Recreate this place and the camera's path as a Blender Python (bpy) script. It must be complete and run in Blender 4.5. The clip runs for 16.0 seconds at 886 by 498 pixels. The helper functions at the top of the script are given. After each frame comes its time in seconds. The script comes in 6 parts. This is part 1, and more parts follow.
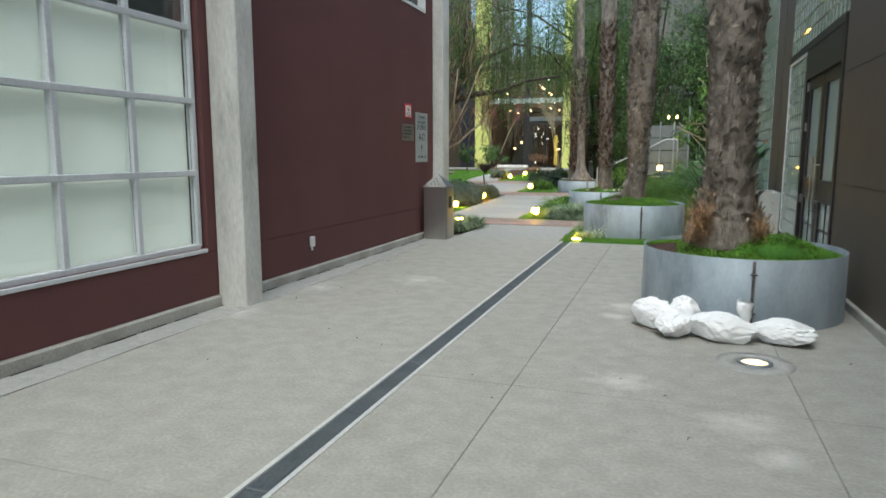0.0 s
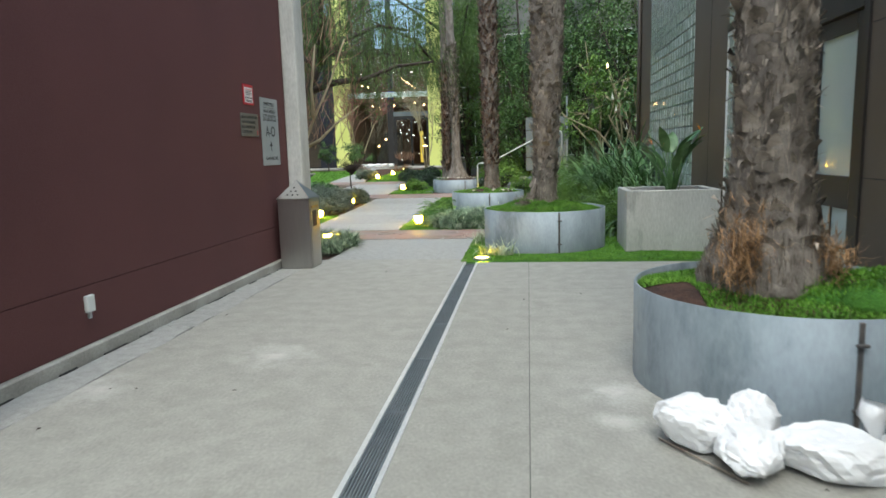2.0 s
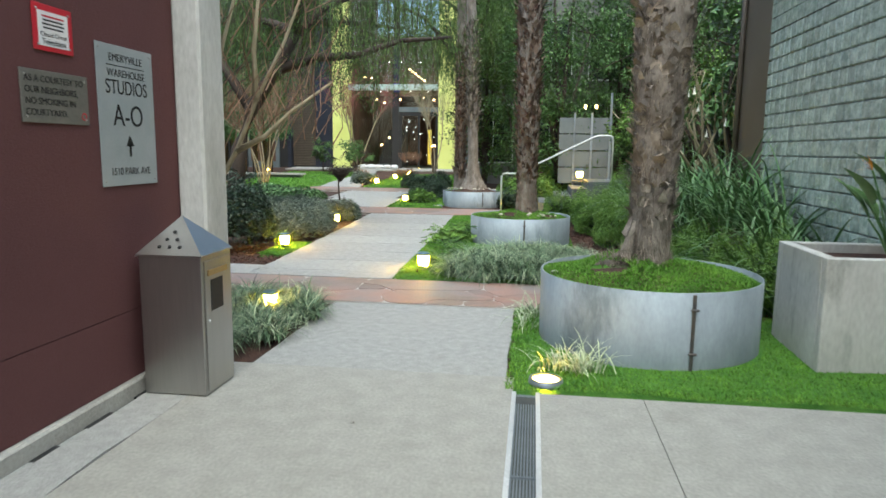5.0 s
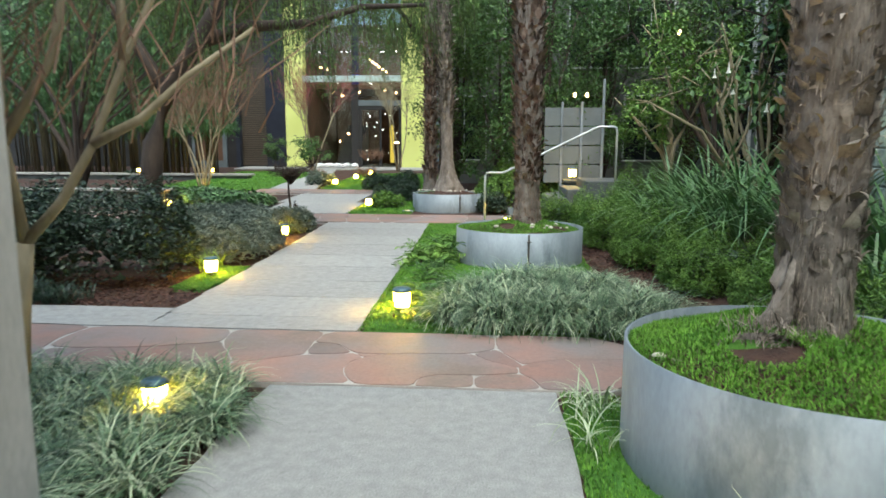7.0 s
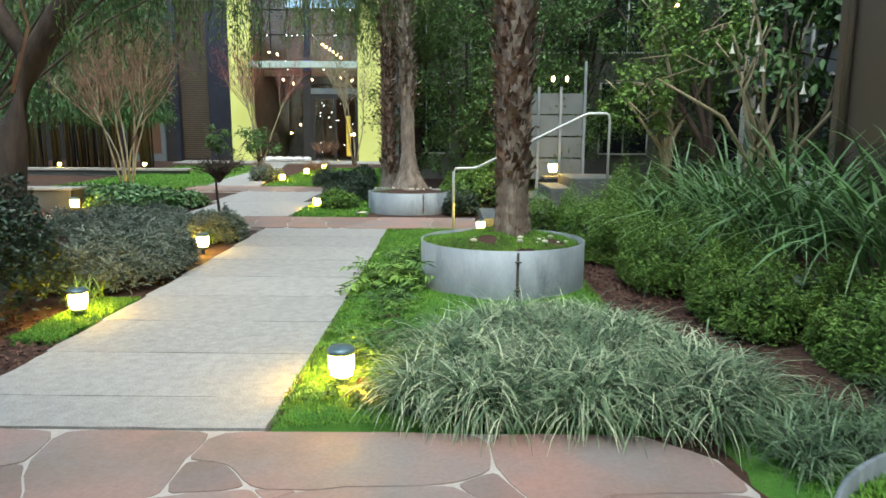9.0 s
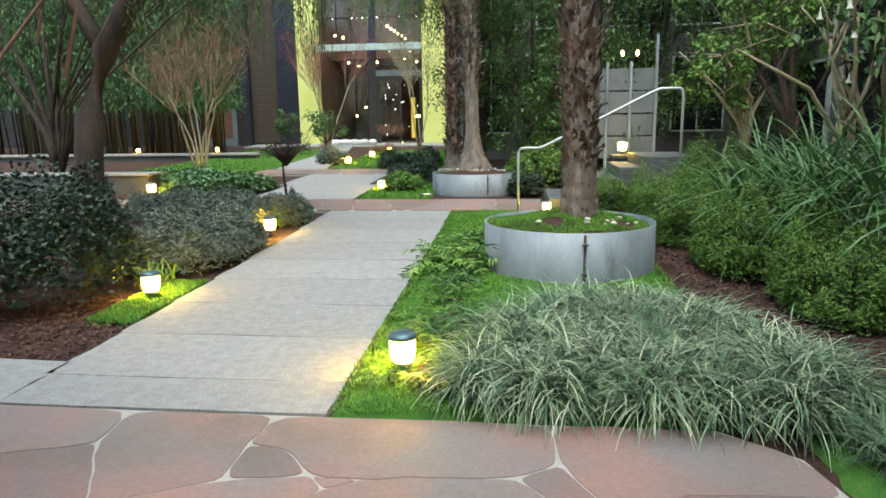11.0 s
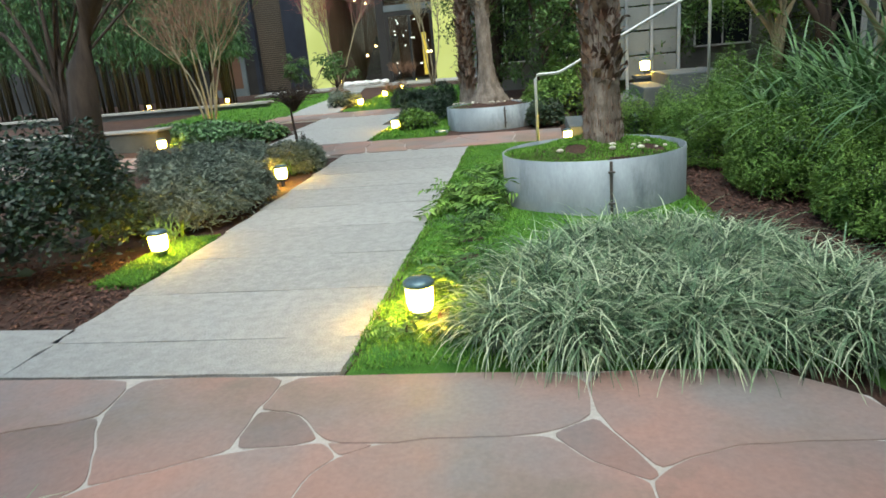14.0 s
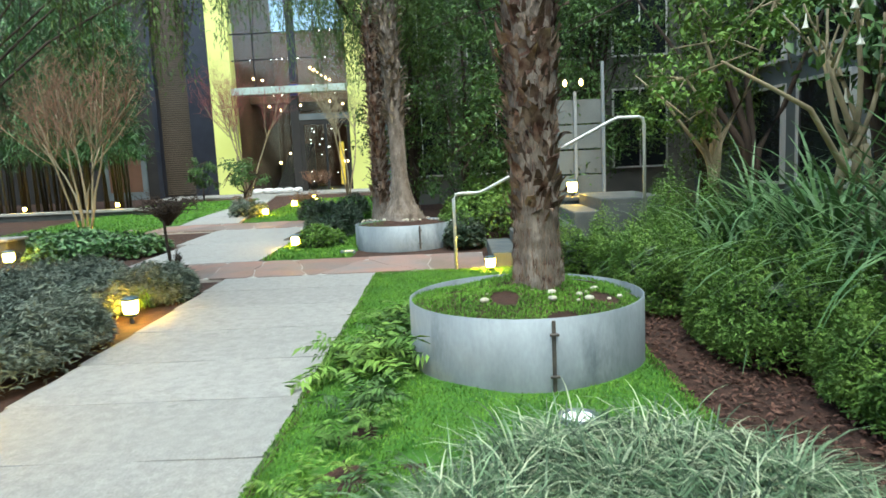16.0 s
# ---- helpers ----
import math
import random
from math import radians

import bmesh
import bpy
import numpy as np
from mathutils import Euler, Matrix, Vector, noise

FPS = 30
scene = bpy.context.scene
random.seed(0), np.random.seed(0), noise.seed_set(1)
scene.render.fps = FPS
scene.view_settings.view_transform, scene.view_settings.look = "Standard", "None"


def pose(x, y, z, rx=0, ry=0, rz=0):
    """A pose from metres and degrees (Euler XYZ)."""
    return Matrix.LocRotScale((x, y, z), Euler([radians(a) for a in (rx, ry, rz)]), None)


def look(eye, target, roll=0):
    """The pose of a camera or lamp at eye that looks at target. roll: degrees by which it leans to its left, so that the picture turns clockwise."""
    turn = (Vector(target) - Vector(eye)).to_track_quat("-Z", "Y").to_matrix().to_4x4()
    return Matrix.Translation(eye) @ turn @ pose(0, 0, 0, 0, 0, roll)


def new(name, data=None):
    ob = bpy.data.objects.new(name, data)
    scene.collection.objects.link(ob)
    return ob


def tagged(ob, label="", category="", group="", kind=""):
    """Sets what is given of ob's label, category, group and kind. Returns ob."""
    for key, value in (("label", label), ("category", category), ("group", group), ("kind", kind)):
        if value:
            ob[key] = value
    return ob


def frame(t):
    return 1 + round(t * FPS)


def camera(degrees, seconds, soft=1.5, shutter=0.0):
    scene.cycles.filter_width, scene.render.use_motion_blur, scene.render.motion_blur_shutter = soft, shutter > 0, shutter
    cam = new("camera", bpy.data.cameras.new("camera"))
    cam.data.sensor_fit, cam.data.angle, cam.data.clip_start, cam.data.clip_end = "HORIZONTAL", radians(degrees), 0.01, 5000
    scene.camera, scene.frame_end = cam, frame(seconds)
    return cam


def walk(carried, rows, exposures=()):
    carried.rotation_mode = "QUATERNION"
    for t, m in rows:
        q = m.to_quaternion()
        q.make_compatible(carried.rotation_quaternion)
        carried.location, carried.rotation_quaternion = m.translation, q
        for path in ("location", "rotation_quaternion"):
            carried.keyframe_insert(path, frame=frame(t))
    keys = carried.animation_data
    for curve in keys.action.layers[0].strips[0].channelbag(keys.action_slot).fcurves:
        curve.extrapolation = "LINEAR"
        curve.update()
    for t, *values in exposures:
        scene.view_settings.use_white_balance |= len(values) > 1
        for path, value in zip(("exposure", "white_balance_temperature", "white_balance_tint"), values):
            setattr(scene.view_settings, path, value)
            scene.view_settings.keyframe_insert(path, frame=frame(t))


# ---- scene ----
cam = camera(67.5, 16.0, soft=1.6, shutter=0.4)
PATH = [
    (0, (-0.017, -0.054, 1.521), (-0.668, 1.816, 1.238), -0.0),
    (0.5, (-0.386, 0.543, 1.512), (-0.961, 2.428, 1.173), -0.6),
    (1, (-0.616, 1.283, 1.515), (-0.997, 3.221, 1.2), -0.8),
    (1.5, (-0.816, 2.02, 1.52), (-1.194, 3.962, 1.226), -2.1),
    (2, (-0.977, 2.694, 1.511), (-1.234, 4.656, 1.218), -1.6),
    (2.5, (-1.063, 3.42, 1.56), (-1.422, 5.366, 1.273), -2.0),
    (3, (-1.115, 4.159, 1.607), (-1.403, 6.121, 1.344), -1.6),
    (3.2, (-1.152, 4.468, 1.637), (-1.511, 6.419, 1.377), -1.8),
    (5.3, (-1.856, 7.533, 1.625), (-2.115, 9.494, 1.329), 0.8),
    (5.5, (-1.925, 7.75, 1.62), (-2.245, 9.702, 1.329), 0.0),
    (6, (-2.10, 8.405, 1.615), (-2.367, 10.366, 1.326), 0.8),
    (6.5, (-2.222, 9.119, 1.592), (-2.456, 11.085, 1.309), 0.0),
    (7, (-2.346, 9.771, 1.58), (-2.493, 11.742, 1.28), 0.2),
    (7.5, (-2.429, 10.42, 1.55), (-2.513, 12.393, 1.239), 0.2),
    (8, (-2.495, 11.001, 1.526), (-2.548, 12.973, 1.199), 0.2),
    (8.5, (-2.47, 11.58, 1.51), (-2.494, 13.548, 1.153), -0.0),
    (9, (-2.502, 11.941, 1.536), (-2.532, 13.915, 1.217), 0.3),
    (9.5, (-2.511, 12.061, 1.535), (-2.719, 14.015, 1.167), -0.0),
    (9.7, (-2.486, 12.086, 1.528), (-2.725, 14.035, 1.151), -0.5),
    (12, (-2.488, 12.061, 1.529), (-2.707, 14.014, 1.157), -1.1),
    (12.5, (-2.522, 12.116, 1.498), (-2.786, 14.049, 1.057), -1.3),
    (13, (-2.486, 12.141, 1.479), (-2.805, 14.03, 0.905), -2.7),
    (13.5, (-2.437, 12.188, 1.484), (-2.749, 14.085, 0.932), -3.8),
    (14, (-2.473, 12.398, 1.459), (-2.776, 14.297, 0.91), -5.1),
    (14.5, (-2.504, 12.772, 1.52), (-2.654, 14.73, 1.143), -3.5),
    (15, (-2.434, 13.236, 1.528), (-2.554, 15.204, 1.192), -3.4),
    (15.5, (-2.474, 13.655, 1.523), (-2.568, 15.632, 1.241), -3.1),
    (16, (-2.453, 14.086, 1.505), (-2.502, 16.069, 1.252), -2.7),
]
EXPOSURES = [(0, 0.8, 6250, 0), (3, 1.0, 6150, 0), (5.5, 1.1, 6150, -1), (7, 1.0, 6150, -1), (9, 1.0, 6250, -1), (12, 0.95, 6200, 0), (13, 0.9, 6200, -2), (14.5, 0.9, 6150, -3), (16, 1.2, 6100, -5)]
walk(cam, [(t, look(eye, target, roll)) for t, eye, target, roll in PATH], EXPOSURES)

# ---- world and daylight: an overcast evening ----
world = bpy.data.worlds.new("world")
scene.world = world
world.use_nodes = True
wn = world.node_tree
sky = wn.nodes.new("ShaderNodeTexSky")
sky.sky_type, sky.sun_disc = "NISHITA", False
sky.sun_elevation, sky.sun_rotation = radians(58), radians(171)
sky.air_density, sky.dust_density = 1.0, 3.0
wn.links.new(sky.outputs[0], wn.nodes["Background"].inputs[0])
wn.nodes["Background"].inputs[1].default_value = 0.15
sun = new("sun", bpy.data.lights.new("sun", "SUN"))
sun.data.energy, sun.data.angle, sun.data.color = 1.5, radians(70), (1, 0.98, 0.95)
sun.matrix_world = look((0, 0, 30), (-1.5, 10, 0))


# ---- materials ----
def mat(name, a, b=None, scale=3.0, rough=0.7, metal=0.0, bump=0.2, fine=60.0, grain=0.25, emit=0.0, island=0.0, obj=0.0,
        transmission=0.0, coat=0.0, stretch=(1, 1, 1), stain=None, stain_at=0.6, ior=1.45):
    """Two colours mixed by a broad noise, with fine grain and relief. island, obj: how far pieces differ in brightness."""
    m = bpy.data.materials.new(name)
    m.use_nodes = True
    nt = m.node_tree
    p = nt.nodes["Principled BSDF"]
    b = b or a
    tc = nt.nodes.new("ShaderNodeTexCoord")
    mp = nt.nodes.new("ShaderNodeMapping")
    mp.inputs["Scale"].default_value = stretch
    geo = nt.nodes.new("ShaderNodeNewGeometry")
    nt.links.new(geo.outputs["Position"], mp.inputs[0])
    n1 = nt.nodes.new("ShaderNodeTexNoise")
    n1.inputs["Scale"].default_value, n1.inputs["Detail"].default_value = scale, 6
    n2 = nt.nodes.new("ShaderNodeTexNoise")
    n2.inputs["Scale"].default_value, n2.inputs["Detail"].default_value = fine, 4
    for n in (n1, n2):
        nt.links.new(mp.outputs[0], n.inputs["Vector"])
    ramp = nt.nodes.new("ShaderNodeMapRange")
    ramp.inputs[1].default_value, ramp.inputs[2].default_value = 0.35, 0.65
    nt.links.new(n1.outputs[0], ramp.inputs[0])
    mix = nt.nodes.new("ShaderNodeMixRGB")
    mix.inputs[1].default_value, mix.inputs[2].default_value = (*a, 1), (*b, 1)
    nt.links.new(ramp.outputs[0], mix.inputs[0])
    last = mix.outputs[0]
    if stain:
        n3 = nt.nodes.new("ShaderNodeTexNoise")
        n3.inputs["Scale"].default_value, n3.inputs["Detail"].default_value = scale * 0.45, 8
        n3.inputs["Roughness"].default_value = 0.7
        nt.links.new(mp.outputs[0], n3.inputs["Vector"])
        r3 = nt.nodes.new("ShaderNodeMapRange")
        r3.inputs[1].default_value, r3.inputs[2].default_value = stain_at, stain_at + 0.12
        nt.links.new(n3.outputs[0], r3.inputs[0])
        m3 = nt.nodes.new("ShaderNodeMixRGB")
        nt.links.new(r3.outputs[0], m3.inputs[0])
        nt.links.new(last, m3.inputs[1])
        m3.inputs[2].default_value = (*stain, 1)
        last = m3.outputs[0]
    hsv = nt.nodes.new("ShaderNodeHueSaturation")
    val = nt.nodes.new("ShaderNodeMapRange")
    val.inputs[3].default_value, val.inputs[4].default_value = 1 - grain, 1 + grain
    nt.links.new(n2.outputs[0], val.inputs[0])
    value = val.outputs[0]
    for amount, sock in ((island, geo.outputs["Random Per Island"]), (obj, None)):
        if amount:
            if sock is None:
                sock = nt.nodes.new("ShaderNodeObjectInfo").outputs["Random"]
            mr = nt.nodes.new("ShaderNodeMapRange")
            mr.inputs[3].default_value, mr.inputs[4].default_value = 1 - amount, 1 + amount
            nt.links.new(sock, mr.inputs[0])
            mu = nt.nodes.new("ShaderNodeMath")
            mu.operation = "MULTIPLY"
            nt.links.new(value, mu.inputs[0])
            nt.links.new(mr.outputs[0], mu.inputs[1])
            value = mu.outputs[0]
    nt.links.new(value, hsv.inputs["Value"])
    nt.links.new(last, hsv.inputs["Color"])
    nt.links.new(hsv.outputs[0], p.inputs["Base Color"])
    p.inputs["Roughness"].default_value, p.inputs["Metallic"].default_value = rough, metal
    p.inputs["Transmission Weight"].default_value, p.inputs["Coat Weight"].default_value = transmission, coat
    p.inputs["IOR"].default_value = ior
    if emit:
        p.inputs["Emission Color"].default_value, p.inputs["Emission Strength"].default_value = (*a, 1), emit
    if bump:
        bp = nt.nodes.new("ShaderNodeBump")
        bp.inputs["Strength"].default_value, bp.inputs["Distance"].default_value = bump, 0.01
        nt.links.new(n2.outputs[0], bp.inputs["Height"])
        nt.links.new(bp.outputs[0], p.inputs["Normal"])
    return m


CONCRETE = mat("concrete", (0.283, 0.277, 0.248), (0.33, 0.323, 0.292), 6, 0.83, bump=0.25, fine=48, grain=0.3, obj=0.03, stain=(0.262, 0.255, 0.226), stain_at=0.57)
PATHCON = mat("path_concrete", (0.295, 0.295, 0.28), (0.355, 0.355, 0.337), 13, 0.9, bump=0.5, fine=95, grain=0.5, obj=0.05, stain=(0.265, 0.265, 0.248), stain_at=0.57)
COLCON = mat("cast_concrete", (0.43, 0.43, 0.40), (0.56, 0.56, 0.53), 3, 0.85, bump=0.5, fine=40, grain=0.25, stretch=(1, 1, 0.35), stain=(0.27, 0.27, 0.25), stain_at=0.58)
PLINTH = mat("plinth_concrete", (0.30, 0.29, 0.26), (0.40, 0.395, 0.36), 2.5, 0.9, bump=0.5, fine=50, grain=0.3, stain=(0.16, 0.15, 0.13), stain_at=0.62)
BURGUNDY = mat("burgundy_stucco", (0.098, 0.038, 0.038), (0.115, 0.045, 0.044), 0.8, 0.8, bump=0.5, fine=110, grain=0.16)
FRAME = mat("window_aluminium", (0.55, 0.58, 0.6), (0.62, 0.64, 0.66), 4, 0.4, 0.25, bump=0.05)
# the blinds are no lamps; a faint glow is added to brighten them
BLIND = mat("glowing_white_blind", (0.80, 0.84, 0.78), (0.84, 0.87, 0.82), 0.6, 0.6, bump=0.02, grain=0.02, emit=0.09)
GLASS = mat("glass", (0.93, 0.97, 0.96), rough=0.0, bump=0, grain=0, transmission=1.0)
DARKGLASS = mat("dark_glass", (0.02, 0.025, 0.028), rough=0.06, bump=0, grain=0)
STEEL = mat("brushed_steel", (0.42, 0.41, 0.39), (0.48, 0.47, 0.44), 3, 0.36, 1.0, bump=0.06, fine=120, grain=0.1, stretch=(1, 1, 0.05))
GALV = mat("galvanised_steel", (0.24, 0.285, 0.315), (0.33, 0.38, 0.42), 3.5, 0.6, 0.35, bump=0.1, fine=45, grain=0.16, stretch=(1, 1, 0.4), stain=(0.17, 0.205, 0.23), stain_at=0.52)
GALVB = mat("galvanised_weathered", (0.16, 0.19, 0.21), (0.22, 0.25, 0.28), 3.5, 0.5, 0.6, bump=0.1, fine=45, grain=0.14)
RUST = mat("seam_steel", (0.10, 0.10, 0.10), (0.16, 0.14, 0.13), 12, 0.6, 0.6)
GRATE = mat("drain_grate", (0.17, 0.195, 0.21), (0.22, 0.245, 0.26), 4, 0.6, 0.5, bump=0.2, fine=40)
GRATE_EDGE = mat("drain_edge", (0.55, 0.56, 0.55), (0.62, 0.62, 0.6), 4, 0.5, 0.3)
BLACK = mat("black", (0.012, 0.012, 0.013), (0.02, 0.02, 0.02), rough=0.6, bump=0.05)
BROWNWALL = mat("brown_panel", (0.095, 0.078, 0.058), (0.115, 0.094, 0.072), 1.0, 0.6, bump=0.1, grain=0.12)
DOORPAINT = mat("dark_door_paint", (0.020, 0.017, 0.016), (0.028, 0.023, 0.021), 2, 0.45, bump=0.08)
FROST = mat("frosted_glass", (0.40, 0.48, 0.46), (0.45, 0.53, 0.51), 1, 0.2, bump=0.02, grain=0.03, coat=0.5)
BLOCK = mat("glass_block", (0.30, 0.36, 0.33), (0.50, 0.56, 0.52), 9, 0.12, bump=0.8, fine=28, grain=0.35, obj=0.16, coat=0.6)
MORTAR = mat("block_mortar", (0.14, 0.15, 0.14), (0.2, 0.21, 0.2), 5, 0.8)
WHITETRIM = mat("white_trim", (0.65, 0.67, 0.66), rough=0.5, bump=0.05, grain=0.08)
FLAG = mat("red_flagstone", (0.33, 0.195, 0.155), (0.22, 0.195, 0.185), 1.3, 0.66, bump=0.25, fine=45, grain=0.2, obj=0.14, stain=(0.21, 0.165, 0.135), stain_at=0.52)
JOINT = mat("pale_mortar", (0.42, 0.39, 0.35), (0.5, 0.47, 0.43), 6, 0.9, bump=0.4)
SOIL = mat("bark_mulch_soil", (0.038, 0.021, 0.015), (0.075, 0.038, 0.026), 9, 0.95, bump=1.0, fine=55, grain=0.55)
MULCH = mat("bark_chip", (0.085, 0.040, 0.028), (0.14, 0.075, 0.055), 14, 0.9, island=0.5)
MOSS = mat("moss_sheet", (0.05, 0.15, 0.018), (0.085, 0.21, 0.026), 5, 0.95, bump=1.0, fine=90, grain=0.5, stain=(0.06, 0.05, 0.02), stain_at=0.68)
MOSSLEAF = mat("moss_leaf", (0.078, 0.20, 0.016), (0.145, 0.30, 0.028), 3, 0.7, bump=0, island=0.45, stain=(0.10, 0.13, 0.025), stain_at=0.66)
LIRI = mat("lilyturf_leaf", (0.05, 0.10, 0.045), (0.17, 0.25, 0.135), 7, 0.45, bump=0, island=0.75)
LIRI_PALE = mat("lilyturf_pale_leaf", (0.36, 0.44, 0.27), (0.50, 0.56, 0.37), 6, 0.45, bump=0, island=0.35)
STRAP = mat("strap_leaf", (0.05, 0.12, 0.033), (0.145, 0.25, 0.10), 5, 0.32, bump=0, island=0.6)
FERNY = mat("feathery_shrub_leaf", (0.085, 0.18, 0.03), (0.175, 0.30, 0.055), 4, 0.65, bump=0, island=0.45)
DARKLEAF = mat("dark_hedge_and_inner_shade_leaf", (0.018, 0.038, 0.020), (0.038, 0.068, 0.036), 4, 0.4, bump=0, island=0.5)
GREYLEAF = mat("grey_shrub_leaf", (0.13, 0.17, 0.13), (0.21, 0.25, 0.20), 5, 0.7, bump=0, island=0.4)
TREELEAF = mat("tree_leaf", (0.05, 0.12, 0.028), (0.10, 0.19, 0.045), 3, 0.5, bump=0, island=0.5)
LIMELEAF = mat("lime_leaf", (0.14, 0.28, 0.04), (0.24, 0.38, 0.07), 3, 0.5, bump=0, island=0.4)
WEEPLEAF = mat("weeping_leaf", (0.045, 0.10, 0.018), (0.10, 0.17, 0.03), 2, 0.55, bump=0, island=0.5)
BAMBOOLEAF = mat("bamboo_leaf", (0.05, 0.13, 0.04), (0.11, 0.22, 0.08), 2, 0.45, bump=0, island=0.5)
CULM = mat("bamboo_culm", (0.10, 0.075, 0.035), (0.06, 0.06, 0.028), 3, 0.5, bump=0.2, island=0.5)
BARK = mat("dark_bark", (0.035, 0.026, 0.020), (0.065, 0.048, 0.036), 8, 0.9, bump=1.0, fine=35, stretch=(1, 1, 0.3))
PALEBARK = mat("pale_bark", (0.27, 0.23, 0.14), (0.40, 0.345, 0.23), 6, 0.8, bump=0.6, fine=30, stretch=(1, 1, 0.4))
REDTWIG = mat("reddish_twig", (0.20, 0.115, 0.075), (0.30, 0.19, 0.12), 5, 0.8, island=0.4, bump=0)
ROSETWIG = mat("rose_twig", (0.26, 0.07, 0.075), (0.30, 0.12, 0.10), 5, 0.8, island=0.3, bump=0)
PALM = mat("palm_trunk", (0.125, 0.105, 0.087), (0.26, 0.23, 0.20), 9, 0.95, bump=1.0, fine=60, grain=0.5, stretch=(1, 1, 0.4))
HUSK = mat("palm_husk", (0.15, 0.125, 0.10), (0.34, 0.295, 0.245), 9, 0.9, bump=0.6, fine=70, grain=0.4, island=0.55)
HUSKRED = mat("palm_husk_red", (0.085, 0.042, 0.032), (0.25, 0.19, 0.145), 9, 0.9, bump=0.6, fine=70, grain=0.4, island=0.65)
FIBRE = mat("palm_fibre", (0.30, 0.175, 0.085), (0.4, 0.25, 0.13), 8, 0.95, island=0.4)
BAG = mat("white_sandbag", (0.80, 0.81, 0.82), (0.86, 0.86, 0.86), 6, 0.55, bump=0.3, fine=160, grain=0.05)
LAMPGLOW = mat("lamp_glow", (1.0, 0.53, 0.05), rough=0.4, bump=0, grain=0, emit=85)
BULB = mat("warm_bulb", (1.0, 0.56, 0.24), rough=0.4, bump=0, grain=0, emit=9)
WHITEBULB = mat("pale_bulb", (1.0, 0.93, 0.80), rough=0.4, bump=0, grain=0, emit=5)
CAP = mat("lamp_cap", (0.10, 0.17, 0.19), (0.15, 0.22, 0.24), 8, 0.35, 0.5)
YELLOW = mat("lime_yellow_paint", (0.74, 0.79, 0.24), (0.78, 0.83, 0.28), 1, 0.7, bump=0.1, grain=0.05)
DARKCLAD = mat("dark_cladding", (0.022, 0.022, 0.022), (0.032, 0.031, 0.03), 1.5, 0.55, bump=0.1)
NAVY = mat("dark_navy_steel", (0.018, 0.022, 0.035), (0.025, 0.03, 0.045), 2, 0.4)
BLUE = mat("blue_steel", (0.02, 0.05, 0.30), rough=0.4)
CANOPY = mat("pale_green_glass_ledge", (0.42, 0.55, 0.50), (0.48, 0.60, 0.55), 2, 0.3)
INTERIOR = mat("interior_wall", (0.10, 0.055, 0.032), (0.14, 0.075, 0.045), 1.2, 0.7)
GREYPANEL = mat("grey_panel", (0.115, 0.14, 0.15), (0.155, 0.185, 0.195), 1.5, 0.6, bump=0.1)
PALEWALL = mat("pale_wall", (0.14, 0.15, 0.14), (0.20, 0.20, 0.18), 1.0, 0.8)
BOARD = mat("weathered_board", (0.045, 0.036, 0.028), (0.075, 0.06, 0.045), 3, 0.8, obj=0.2, stretch=(3, 3, 0.3))
SIGN = mat("sign_metal", (0.36, 0.40, 0.41), (0.42, 0.45, 0.46), 4, 0.45, 0.3, bump=0.05, grain=0.06)
SIGNDARK = mat("sign_bronze", (0.17, 0.165, 0.145), (0.21, 0.2, 0.175), 4, 0.45, 0.3, bump=0.05)
INK = mat("black_letters", (0.015, 0.015, 0.015), rough=0.6, bump=0, grain=0)
REDPAINT = mat("red_paint", (0.50, 0.02, 0.035), rough=0.4, bump=0, grain=0.05)
WHITEPAINT = mat("white_paint", (0.78, 0.77, 0.77), rough=0.4, bump=0, grain=0.03)
RAILPAINT = mat("rail_paint", (0.55, 0.58, 0.58), (0.62, 0.64, 0.64), 5, 0.35, 0.3, bump=0.05)
STONE = mat("pale_pebble", (0.5, 0.47, 0.38), (0.62, 0.6, 0.5), 10, 0.8, obj=0.2)
STEPSTONE = mat("step_stone", (0.08, 0.095, 0.10), (0.12, 0.135, 0.135), 4, 0.8, bump=0.4)
SLATE = mat("dark_slab", (0.06, 0.065, 0.06), (0.09, 0.095, 0.085), 3, 0.8, bump=0.3)
FLOWER = mat("white_flower", (0.8, 0.8, 0.7), rough=0.6, bump=0, grain=0.05)
ORANGE = mat("orange_flower", (0.75, 0.25, 0.03), (0.8, 0.38, 0.05), 20, 0.5, bump=0)


